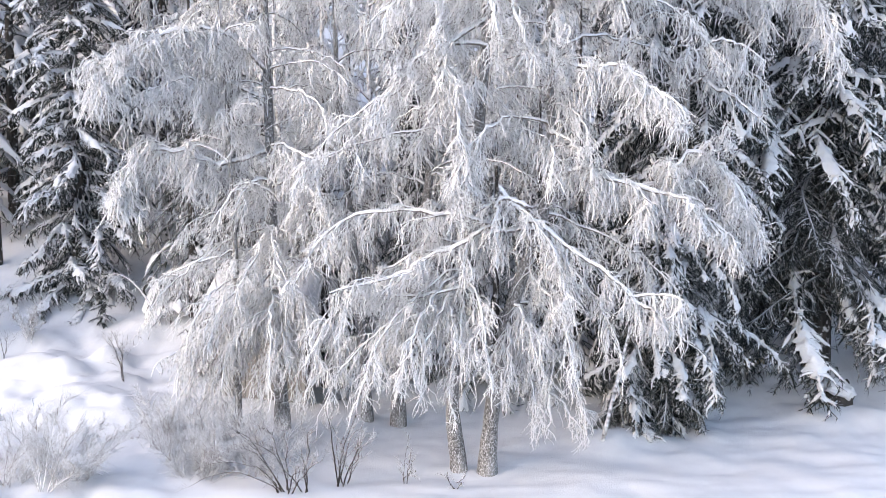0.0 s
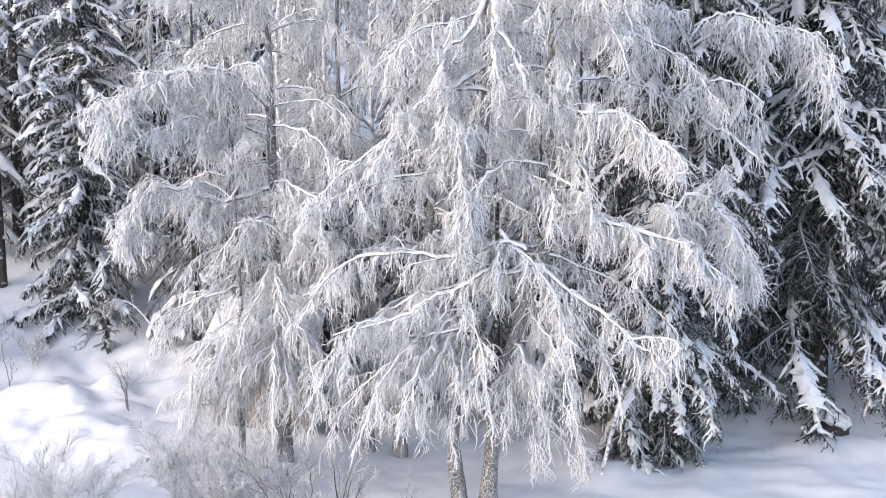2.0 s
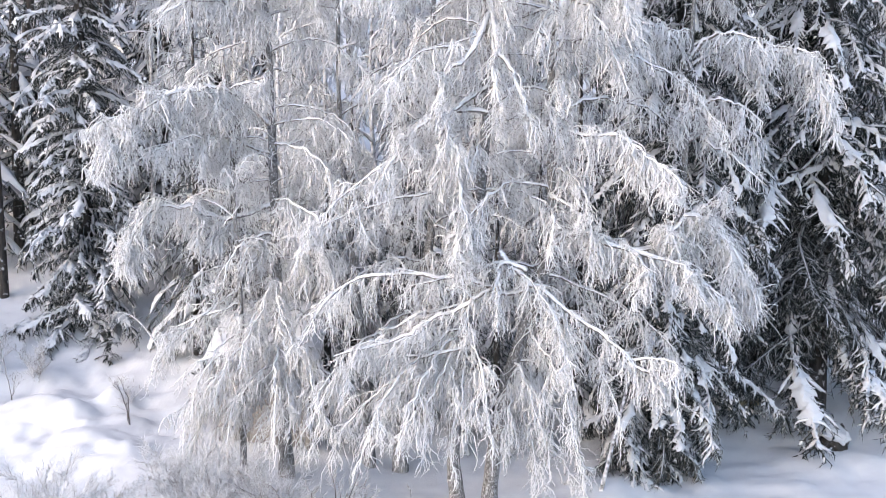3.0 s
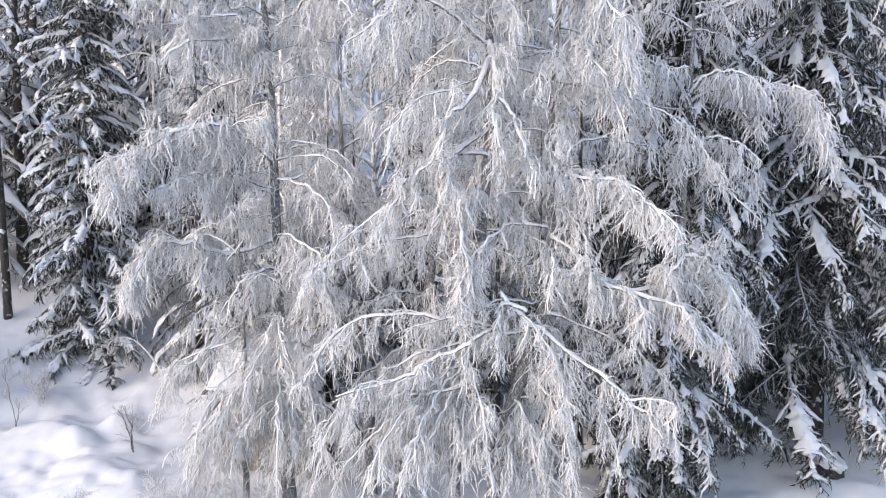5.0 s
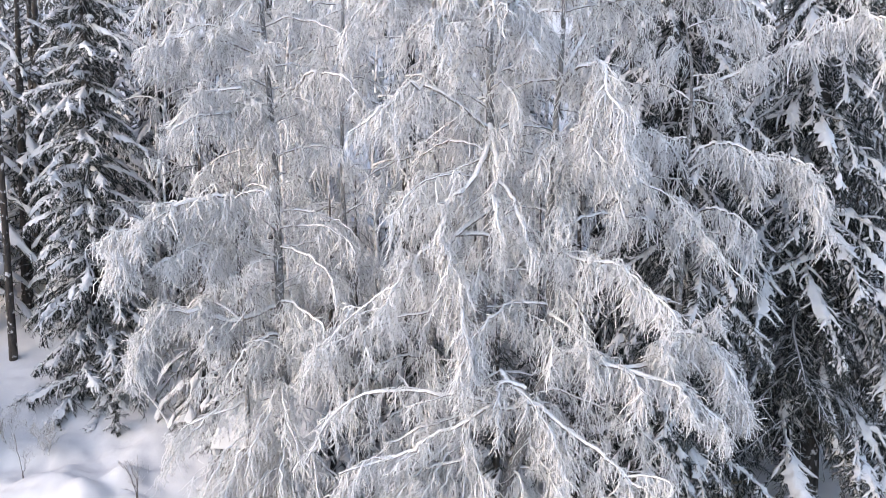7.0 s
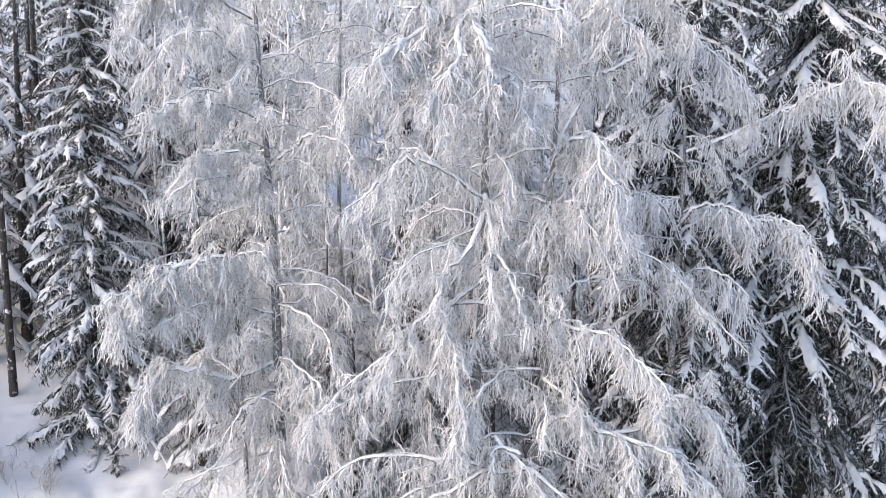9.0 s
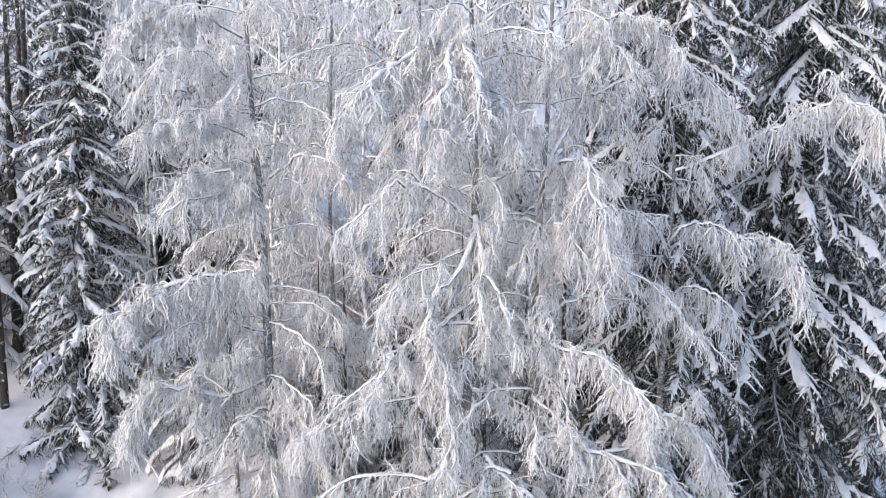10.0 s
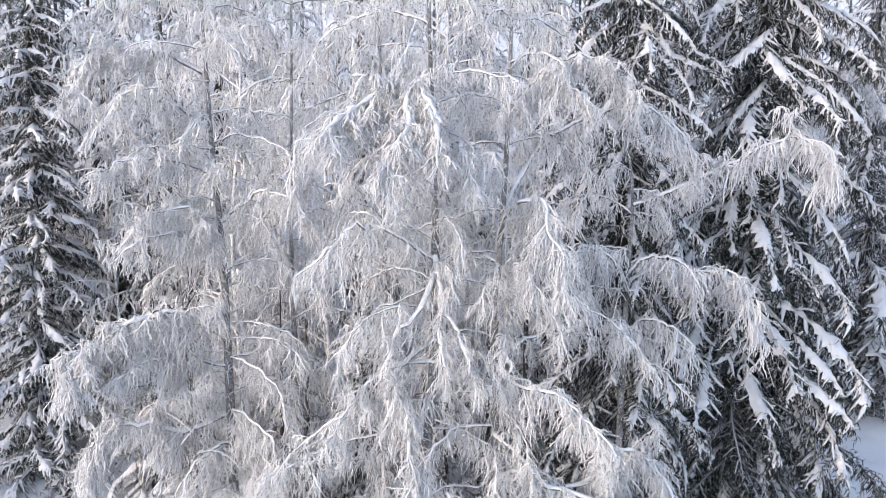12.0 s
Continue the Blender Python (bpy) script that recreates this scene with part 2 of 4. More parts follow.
def clothe(tree, line, r=0.045, density=1.0, hang=0.7, snow=1.0, size=1.0):
    """A limb along that line, with its forks, the snow lying on it and its twigs."""
    S = len(line)
    L = np.linalg.norm(np.diff(line, axis=0), axis=1).sum()
    line = line.copy()
    line[1:] += np.cumsum(rng.normal(size=(S - 1, 3)) * 0.014 * min(L, 3.5), axis=0) * np.sin(np.linspace(0.3, 2.9, S - 1))[:, None]
    k = max(3, int(L * 1.7))
    forks = grow(line[None], k, 0.15, 0.9, min(1.25, 0.22 * L + 0.35), 8, (0.75, 0.7, 0.0), 0.12, 0.19, 0.45, flat=0.8)
    R = np.linspace(r, max(0.012, r * 0.3), S)[None]
    F = taper(k, 9, max(0.011, r * 0.34), 0.008)
    ob = part("limb", joined(tubes(line[None], R, 6), tubes(forks, F, 4)), LIMB, tree)
    up = np.array([0, 0, 1.0])
    rs = (R * 0.55 + 0.010 * snow) * rng.uniform(0.3, 1.3, R.shape)
    rs = np.where(rng.random(R.shape) < 0.16, rs * 0.4, rs)
    rs[:, 0], rs[:, -1] = 0.01, 0.008
    fs = (F * 0.4 + 0.0055 * snow) * rng.uniform(0.4, 1.3, F.shape)
    fs[:, -1] = 0.006
    cap = joined(tubes(line[None] + up * (R[..., None] * 0.7 + 0.004), rs, 6, 0.85), tubes(forks + up * (F[..., None] * 0.6 + 0.003), fs, 4, 0.85))
    part("snow_cover", ragged(cap, 0.005), SNOW, ob, "loose white snow lying along the limb")
    deep = tree.matrix_basis.translation.y > 22.5
    fat = (1.3 if deep else 1.05) + 0.10 * max(0.0, snow - 1)
    tw = part("twig_mass", twig_set(line[None], forks, size, density, hang, 4 if deep else 7, fat), RIME, ob, "hanging twigs thick with white hoarfrost")
    tagged(tw, kind="stuff")
    return ob


def limb(tree, r, density, hang, snow, *way):
    """A limb through the given places."""
    clothe(tree, spline(way, 24) - np.array(tree.matrix_basis.translation), r, density, hang, snow)


def arch(tree, trunk_line, z, tip, lift, r=0.045, density=1.0, hang=0.7, snow=1.0, size=1.0):
    """A limb from the trunk at height z, over an arch of that lift, to its tip."""
    p0, p3 = trunk_line[int(np.argmin(abs(trunk_line[:, 2] - z)))], np.array(tip, float)
    up = np.array([0, 0, lift])
    clothe(tree, bezier(p0, p0 + (p3 - p0) * 0.3 + up, p0 + (p3 - p0) * np.array([0.85, 0.85, 0.5]) + up * 1.1, p3, 18), r, density, hang, snow, size)


def birch(label, points, r, crown, tips=(), group="frosted birches"):
    line = spline(points, 40)
    tree = thing("birch_tree", pose(*points[0]), label, "tree", group)
    R = r * (0.12 + 0.88 * np.linspace(1, 0, 40) ** 0.8) * (1 + 0.35 * np.exp(-np.linspace(0, 40, 40) / 1.5))
    line[0, 2] -= 0.3
    o = np.array(points[0])
    line = line - o
    part("trunk", tubes(line[None], (R * rng.uniform(0.94, 1.06, 40))[None], 12), BIRCH, tree, "white birch bark with dark marks")
    for z, *tip in tips:
        arch(tree, line, z - o[2], np.array(tip) - o, 0.45, 0.03, 0.8, 0.65, 0.6, 0.9)
    z0, z1, count, reach, dens = crown
    for i in range(count):
        f = (i + rng.random() * 0.9) / count
        z = z0 + (z1 - z0) * f - o[2]
        a = i * 2.39996 + rng.uniform(-0.5, 0.5)
        if math.sin(a) > 0.5 and i % 2:
            continue
        L = reach * (1 - 0.33 * f ** 2) * rng.uniform(0.5, 1.12) * (1 - 0.62 * max(0.0, -math.sin(a) - 0.15))
        k = line[int(np.argmin(abs(line[:, 2] - z)))]
        tip = k + np.array([math.cos(a) * L, math.sin(a) * L, L * rng.uniform(-0.6, -0.02)])
        back = 0.45 if math.sin(a) > 0.35 else 1.0
        arch(tree, line, z, tip, L * rng.uniform(0.12, 0.42), 0.016 + 0.005 * L, dens * back, rng.uniform(0.5, 0.9), rng.uniform(0.2, 0.9), 0.8 + 0.05 * L)
    return tree


# ---- spruces ----
def ragged(shape, amount):
    V, Q = shape
    return V + rng.normal(size=V.shape) * amount, Q


def bough_shape(L, pairs, level, wide=0.33, bends=(0.3, 0.5), cover=0.8, broad=1.0, coarse=2.2):
    """One drooping bough: needled shoots, and the snow lying on it in patches, in its own axes, pointing along x."""
    s = np.linspace(0, 1, 9)
    bend, sway, far = rng.uniform(*bends), rng.random() * 6, coarse if level == 0 else 1.0

    def along(u):
        return np.stack([L * (0.96 * u - 0.12 * u ** 3), 0.09 * L * np.sin(u * 3 + sway), L * (0.12 * u - bend * u ** 2.1)], -1)

    axis = along(s)[None]
    lat = grow(axis, pairs * 2, 0.06, 0.99, L * wide, 3 if level else 1, (0.72, 0.72, 0.14 + 0.03 * level), 0.18 + 0.06 * level, 0.16 + 0.07 * level, 0.45, flat=0.3 + 0.15 * level)
    parts = [tubes(axis[:, ::1 if level else 4], taper(1, 9 if level else 3, 0.03, 0.012), 4), (tubes if level else spikes)(lat, uneven(lat, 0.013, 0.008))]
    sub = grow(lat, (2 if coarse > 2 else 5, 7, 8)[level], 0.05, 1.0, (0.21 if level == 0 else 0.15) * far, 1, (0.65, 0.75, 0.25), 0.0, 0.15, 0.3, flat=0.6)
    parts.append(spikes(sub, uneven(sub, 0.0085 * far, 0.0035 * far)))
    if level:
        hang = grow(sub, level, 0.1, 1.0, 0.15, 1, (0.3, 0.5, 0.8), 0.0, 0.2, 0.2)
        tips = grow(lat, 5, 0.05, 1.0, 0.11, 1, (0.75, 0.55, -0.45), 0.0, 0.1, 0.1)
        parts += [spikes(hang, uneven(hang, 0.0072, 0.003)), spikes(tips, uneven(tips, 0.010, 0.004))]
    core = grow(axis, pairs * (1 if coarse > 2 else 3, 5, 5)[level], 0.03, 1.0, 0.34, 1, (0.3, 0.5, 0.7), 0.0, 0.2, 0.2)
    parts.append(spikes(core, uneven(core, 0.0115 * far, 0.004 * far)))
    up = np.array([0, 0, 1.0])
    nu, nv = (2 * pairs + 1, 7) if level else (7, 5)
    pu, pv = np.meshgrid(np.linspace(rng.uniform(0.08, 0.22), 0.99, nu), np.linspace(-1, 1, nv), indexing="ij")
    saw = np.where(np.arange(nu) % 2, 1.0, 0.74) * rng.uniform(0.55, 1.25, nu) * np.clip(0.55 + 0.9 * np.sin(np.linspace(0, rng.uniform(6, 13), nu) + rng.uniform(0, 6)), 0.12, 1.0)
    half = L * wide * broad * (0.34 * np.sin(np.linspace(0.35, 2.75, nu)) + 0.06)
    half = 0.19 * np.tanh(half / 0.19) * saw * far ** 0.5
    T = unit(along(pu + 0.02) - along(pu))
    out = half[:, None] * abs(pv)
    at = along(pu) + out[..., None] * (0.55 * T - np.sign(pv)[..., None] * unit(np.cross(T, up))) + DOWN * (0.22 * out + 0.5 * out ** 2)[..., None]
    at = at + up * ((1 - pv ** 2) * rng.uniform(0.035, 0.085, (nu, nv)) * far ** 0.5 + 0.012)[..., None] + rng.normal(size=at.shape) * 0.016
    ids = np.arange(nu * nv).reshape(nu, nv)
    Vr, Qr = at.reshape(-1, 3), np.stack([ids[:-1, :-1], ids[:-1, 1:], ids[1:, 1:], ids[1:, :-1]], -1).reshape(-1, 4)
    u = np.linspace(0.06, 0.99, pairs * 2)
    patch = np.sin(u * rng.uniform(9, 15) + rng.uniform(0, 6)) * 0.5 + 0.5
    kept = lat[rng.random(len(lat)) < cover * (0.55 + 0.6 * patch)]
    k = kept.shape[1] if level else 3
    w = np.linspace(0.02, 1.0, k)[None] * rng.uniform(0.45, 1.0, (len(kept), 1)) * (kept.shape[1] - 1)
    i = np.minimum(w.astype(int), kept.shape[1] - 2)
    f = (w - i)[..., None]
    row = np.arange(len(kept))[:, None]
    way = kept[row, i] * (1 - f) + kept[row, i + 1] * f + up * 0.03
    thick = (0.034 * broad * np.sin(np.linspace(1.2, 2.85, k))[None] + 0.004) * rng.uniform(0.5, 1.35, way.shape[:2]) * far ** 0.5
    sides = 5 if level else 4
    Vf, Qf = tubes(way, thick, sides, 0.6)
    first = np.arange(len(kept)) * k * sides
    near = np.argmin(((Vf[first][:, None] - Vr[None]) ** 2).sum(-1), 1)
    root = np.stack([near, len(Vr) + first, len(Vr) + first + 1, np.full(len(kept), -1)], -1)
    load = [(np.concatenate([Vr, Vf]), np.concatenate([Qr, Qf + len(Vr), root]))]
    if level:
        small = sub[rng.random(len(sub)) < cover * 0.42]
        mid = np.stack([small[:, 0], small[:, 0] * 0.45 + small[:, 1] * 0.55, small[:, 1]], 1) + up * 0.014
        load.append(spikes(mid, uneven(mid, 0.014, 0.009) * np.array([0.8, 1.3, 1.0])))
    return joined(*parts), joined(*load)


def bough_kit(count, *args):
    """Alike boughs: their length, their shapes and their meshes."""
    shapes = [bough_shape(*args) for _ in range(count)]
    return args[0], shapes, [(quad_mesh("bough", *a, NEEDLE), quad_mesh("snow_load", *b, SNOW)) for a, b in shapes]


LONG = bough_kit(12, 3.2, 20, 2, 0.22, (0.2, 0.42), 0.9, 0.85)
PLAIN = bough_kit(12, 1.9, 11, 1, 0.31, (0.12, 0.32), 0.8, 0.95)
MID = bough_kit(8, 2.4, 9, 0, 0.31, (0.25, 0.5), 0.75, 0.75, 1.15)
FAR = bough_kit(8, 2.4, 5, 0, 0.33, (0.25, 0.5), 0.5, 0.85)


def bough_poses(height, reach, count, low, droop, shape, line):
    """Where the boughs of a spruce spring from, how long they are and how they hang."""
    for i in range(count):
        f = low + (0.985 - low) * (max(0.0, 7 * (i // 7) + 3.5 + rng.normal() * 1.5) / count) ** 1.12
        f = min(max(f, low), 0.985)
        a = i * 137.508 + rng.uniform(-30, 30)
        L = (reach * (1 - f) ** shape + 0.22) * rng.uniform(0.7, 1.15)
        p = droop[0] + (droop[1] - droop[0]) * (1 - f) + rng.uniform(-10, 10)
        c = line[min(15, int(f * 15))]
        yield pose(c[0], c[1], height * f, rng.uniform(-14, 14), p, a), L * 1.1


def spruce(label, base, height, reach, count, kit, low=0.03, droop=(8, 34), lean=(0, 0), snowy=1.0, group="snow-laden spruces", shape=0.8, name="spruce_tree", bare_foot=0.0):
    x, y, z = base
    tree = thing(name, pose(x, y, z), label, "tree", group)
    line = spline([(0, 0, -0.3), (lean[0] * 0.4, lean[1] * 0.4, height * 0.5), (lean[0], lean[1], height)], 16)
    part("trunk", tubes(line[None], taper(1, 16, 0.013 * height, 0.015), 10), BARK, tree, "dark rough spruce bark")
    core = grow(line[None], int(height * 42), max(low, 0.06), 0.97, reach * 0.58, 3, (0.05, 0.95, 0.15), 0.3, 0.1, 0.75)
    shoots = grow(core, 3, 0.2, 1.0, 0.3, 1, (0.4, 0.4, 0.8), 0.0, 0.1, 0.2)
    tagged(part("inner_growth", joined(tubes(core, taper(len(core), 4, 0.016, 0.010)), spikes(shoots, taper(len(shoots), 2, 0.017, 0.006))), NEEDLE, tree), kind="stuff")
    for m, L in bough_poses(height, reach, count, low, droop, shape, line):
        near = m[1][0] < 0.35 * abs(m[0][0]) + 0.2
        size, _, meshes = (kit if L > 0.62 * kit[0] or kit[0] < 2 else PLAIN) if near else MID
        b, w = meshes[int(rng.integers(len(meshes)))]
        k = L / size
        ob = part("bough", b, None, tree)
        ob.matrix_basis = m @ Matrix.Diagonal((k, k * rng.uniform(0.85, 1.2), k, 1))
        if rng.random() < snowy * (0.6 if m[2][3] < bare_foot * height else 1.0):
            tagged(part("snow_load", w, None, ob, "thick white snow on the bough"), kind="stuff")
    return tree


def crown_pieces(height, reach, count, low, droop, shape, line, shift):
    """All the boughs of a distant spruce and their snow, as pieces to be joined."""
    green, white = [], []
    for m, L in bough_poses(height, reach, count, low, droop, shape, line):
        a, b = FAR[1][int(rng.integers(len(FAR[1])))]
        M = np.array(m)
        A, o = M[:3, :3].T * (L / FAR[0]), M[:3, 3] + shift
        green.append((a[0] @ A + o, a[1])), white.append((b[0] @ A + o, b[1]))
    return green, white


def far_spruce(label, height, reach, count, droop=(5, 30), shape=0.75, needles=None, snowy=1.0):
    """A distant spruce whose boughs are one crown."""
    tree = thing("spruce_tree", pose(0, 0, -100), label, "tree", "distant forest trees")
    line = np.zeros((16, 3))
    line[:, 2] = np.linspace(-0.4, height, 16)
    part("trunk", tubes(line[None], taper(1, 16, 0.014 * height, 0.015), 8), BARK, tree)
    green, white = crown_pieces(height, reach, count, 0.08, droop, shape, line, np.zeros(3))
    part("crown", joined(*green), needles or PALE, tree)
    tagged(part("snow_load", joined(*white[:max(1, int(len(white) * snowy))]), SNOW, tree), kind="stuff")
    return tree


def far_birch(label, height, reach, count):
    """A distant bare tree white with rime, its limbs and twigs one crown."""
    tree = thing("birch_tree", pose(0, 0, -100), label, "tree", "distant forest trees")
    line = spline([(0, 0, -0.4), (0.35, 0.1, height * 0.2), (0.1, -0.1, height * 0.45), (0.5, 0.0, height * 0.7), (0.0, 0.0, height)], 30)
    part("trunk", tubes(line[None], taper(1, 30, 0.0045 * height, 0.02), 8), FROST_BARK, tree)
    limbs = grow(line[None], count, 0.08, 0.98, reach, 9, (0.45, 0.9, -0.2), 0.13, 0.1, 0.3)
    forks = grow(limbs, 3, 0.2, 1.0, 0.9, 4, (0.75, 0.7, 0.0), 0.12, 0.17)
    twigs = [twig_set(limbs[i:i + 1], forks[i * 3:i * 3 + 3], 1.2, 0.33, 0.75, 0, 2.8) for i in range(count)]
    part("crown", joined(tubes(limbs, taper(count, 10, 0.04, 0.012), 4), *twigs), RIME, tree)
    return tree


# ---- ground ----
def rise(v, table):
    return np.interp(v, [a for a, _ in table], [b for _, b in table])


def ground_height(x, y):
    right = rise(y, ((-2000, -2), (10, -0.15), (19.7, 0), (22, 0.08), (24, 0.4), (26, 1.1), (30, 2.5), (40, 6), (90, 22), (200, 48), (2500, 90)))
    left = rise(y, ((-2000, -2), (10, -0.6), (17.2, -0.1), (19.2, 0.14), (21.6, 0.46), (24.5, 0.85), (26, 1.25), (28, 2.1), (32, 3.6), (40, 6.8), (90, 22.5), (200, 48), (2500, 90)))
    f = np.clip((x + 5.5) / 5.0, 0, 1)
    f = f * f * (3 - 2 * f)
    z = left * (1 - f) + right * f
    for cx, cy, r, h in ((-8.3, 25.3, 0.45, 0.5), (-8.7, 25.1, 0.3, 0.2), (-9.2, 24.4, 0.55, 0.45), (-10.1, 25.0, 0.7, 0.28), (-7.9, 24.2, 0.6, 0.28), (-10.9, 24.2, 0.9, 0.25), (-8.4, 23.0, 0.8, 0.28), (-7.2, 22.2, 0.9, 0.22), (-6.6, 20.6, 0.9, 0.18),
                         (3.5, 21.3, 0.7, 0.26), (4.1, 22.0, 0.5, 0.2), (4.6, 21.7, 0.5, 0.12), (5.8, 21.9, 0.5, 0.14), (3.2, 22.2, 0.5, 0.12), (8.6, 23.2, 0.8, 0.16), (9.9, 23.2, 0.6, 0.10)):
        z = z + h * np.exp(-((x - cx) ** 2 + (y - cy) ** 2) / (r * r))
    return z


def ground_at(x, y):
    return float(ground_height(np.array(float(x)), np.array(float(y))))


def axis_values(lo, hi, step, reach):
    mid = np.arange(lo, hi + 1e-6, step)
    out = step * 1.35 ** np.arange(1, 60)
    out = np.cumsum(out)
    out = out[out < reach]
    return np.concatenate([lo - out[::-1], mid, hi + out])


gx, gy = axis_values(-15, 14, 0.14, 2400), axis_values(15.5, 31, 0.14, 2400)
GX, GY = np.meshgrid(gx, gy)
GZ = ground_height(GX, GY)
bumps = np.array([noise.fractal(Vector((a * 0.55, b * 0.7, 3.1)), 1.0, 2.0, 5) for a, b in zip(GX.ravel(), GY.ravel())]).reshape(GX.shape)
streaks = np.array([noise.fractal(Vector((a * 0.45, b * 2.2, 8.7)), 1.0, 2.0, 4) for a, b in zip(GX.ravel(), GY.ravel())]).reshape(GX.shape)
lumps = np.array([noise.fractal(Vector((a * 1.1, b * 1.1, 5.5)), 1.0, 2.0, 4) for a, b in zip(GX.ravel(), GY.ravel())]).reshape(GX.shape)
knobs = np.array([abs(noise.fractal(Vector((a * 1.9, b * 1.7, 1.3)), 1.0, 2.0, 3)) for a, b in zip(GX.ravel(), GY.ravel())]).reshape(GX.shape)
GZ = GZ + knobs * 0.10 * np.clip((-4.8 - GX) / 2.0, 0, 1) * np.clip((27.5 - GY) / 3.0, 0, 1) + knobs * 0.05 * np.clip((GX - 2.5) / 1.5, 0, 1) * np.clip((GY - 20.4) / 1.0, 0, 1)
GZ = GZ + bumps * 0.085 + streaks * 0.03 + lumps * 0.17 * np.clip((-4.5 - GX) / 2.0, 0, 1) * np.clip((31 - GY) / 4.0, 0, 1)
ids = np.arange(GX.size).reshape(GX.shape)
ground = new("ground", quad_mesh("ground", np.stack([GX, GY, GZ], -1).reshape(-1, 3), np.stack([ids[:-1, :-1], ids[:-1, 1:], ids[1:, 1:], ids[1:, :-1]], -1).reshape(-1, 4), SNOW))
tagged(ground, "deep white snow over a rising slope", "snow", kind="structure")

# ---- the frosted birch group ----
tree = birch("tall weeping birch with slim double-bent trunk, white with hoarfrost", [(0.33, 19.8, 0.05), (0.12, 19.75, 1.5), (0.45, 19.3, 4.5), (0.82, 18.8, 8.2), (0.80, 18.7, 11.0), (0.72, 18.6, 13.2), (0.6, 18.8, 17.0)], 0.15, (5.0, 16.6, 36, 3.1, 0.8), [
    (7.2, -2.2, 17.9, 6.3), (6.6, -2.6, 18.0, 5.6), (4.3, -1.4, 17.8, 2.2), (4.0, 0.9, 17.9, 1.9), (3.2, 0.2, 18.6, 1.5), (3.7, -1.2, 19.0, 2.3), (3.3, -0.7, 18.5, 1.9), (3.6, 0.4, 18.2, 2.1), (3.9, -0.4, 18.2, 1.7), (3.5, -1.6, 18.6, 1.6), (3.4, -2.3, 18.8, 1.5), (4.6, -2.6, 18.4, 2.4), (4.2, -0.9, 17.9, 2.0)])
limb(tree, 0.06, 0.7, 0.5, 3.4, (0.78, 18.6, 10.3), (0.85, 18.4, 9.9), (0.95, 18.3, 9.5), (1.1, 18.1, 9.0), (1.3, 17.95, 8.6), (1.45, 17.8, 8.1))
limb(tree, 0.055, 0.9, 0.55, 3.2, (0.80, 18.5, 10.0), (0.55, 18.35, 9.45), (0.1, 18.1, 9.15), (-0.1, 17.85, 8.75), (-0.2, 17.6, 8.2))
limb(tree, 0.04, 1.0, 0.6, 2.2, (0.83, 18.6, 9.9), (0.9, 18.3, 9.3), (0.95, 18.0, 8.75), (1.0, 17.7, 8.1))
limb(tree, 0.05, 1.3, 0.7, 2.6, (0.8, 18.6, 8.7), (0.1, 18.4, 8.3), (-0.15, 18.25, 8.1), (-0.05, 18.1, 7.6), (0.0, 17.9, 6.9), (0.25, 17.75, 6.3), (0.2, 17.6, 5.4))
limb(tree, 0.045, 1.2, 0.7, 1.6, (0.8, 18.6, 8.2), (0.1, 18.4, 8.3), (-0.5, 18.2, 8.1), (-1.05, 18.0, 7.5), (-1.35, 17.8, 6.9))
limb(tree, 0.05, 1.0, 0.65, 1.6, (0.95, 18.6, 4.95), (0.65, 18.5, 4.8), (0.2, 18.35, 4.55), (-0.3, 18.25, 4.15), (-0.95, 18.1, 3.95), (-1.95, 17.9, 3.75))
limb(tree, 0.04, 0.9, 0.6, 1.6, (0.55, 18.9, 3.9), (0.1, 18.7, 3.7), (-0.55, 18.55, 3.66), (-1.05, 18.4, 3.58), (-1.8, 18.3, 3.45))
limb(tree, 0.045, 2.0, 0.75, 3.6, (0.75, 18.6, 12.3), (0.65, 18.2, 13.2), (0.1, 17.8, 13.7), (-0.5, 17.4, 13.5), (-1.05, 17.0, 13.1), (-1.3, 16.6, 12.6))
limb(tree, 0.045, 2.0, 0.75, 3.6, (0.7, 18.4, 12.8), (0.3, 18.0, 13.6), (0.15, 17.7, 13.4), (0.2, 17.3, 12.8), (-0.1, 17.0, 12.3), (-0.3, 16.6, 11.9))
limb(tree, 0.04, 2.0, 0.75, 3.4, (0.7, 18.4, 12.8), (0.4, 18.0, 13.6), (0.55, 17.6, 13.3), (0.7, 17.2, 12.7), (0.75, 16.8, 12.0))
limb(tree, 0.035, 1.1, 0.7, 1.6, (0.85, 18.5, 11.4), (1.05, 18.2, 12.5), (1.3, 17.85, 12.6), (1.5, 17.5, 12.2), (1.55, 17.2, 11.6))
limb(tree, 0.045, 1.0, 0.7, 1.6, (0.85, 18.6, 10.2), (0.35, 18.3, 10.55), (-0.3, 18.0, 10.8), (-0.8, 17.75, 10.85), (-1.2, 17.5, 10.4), (-1.7, 17.2, 10.1))
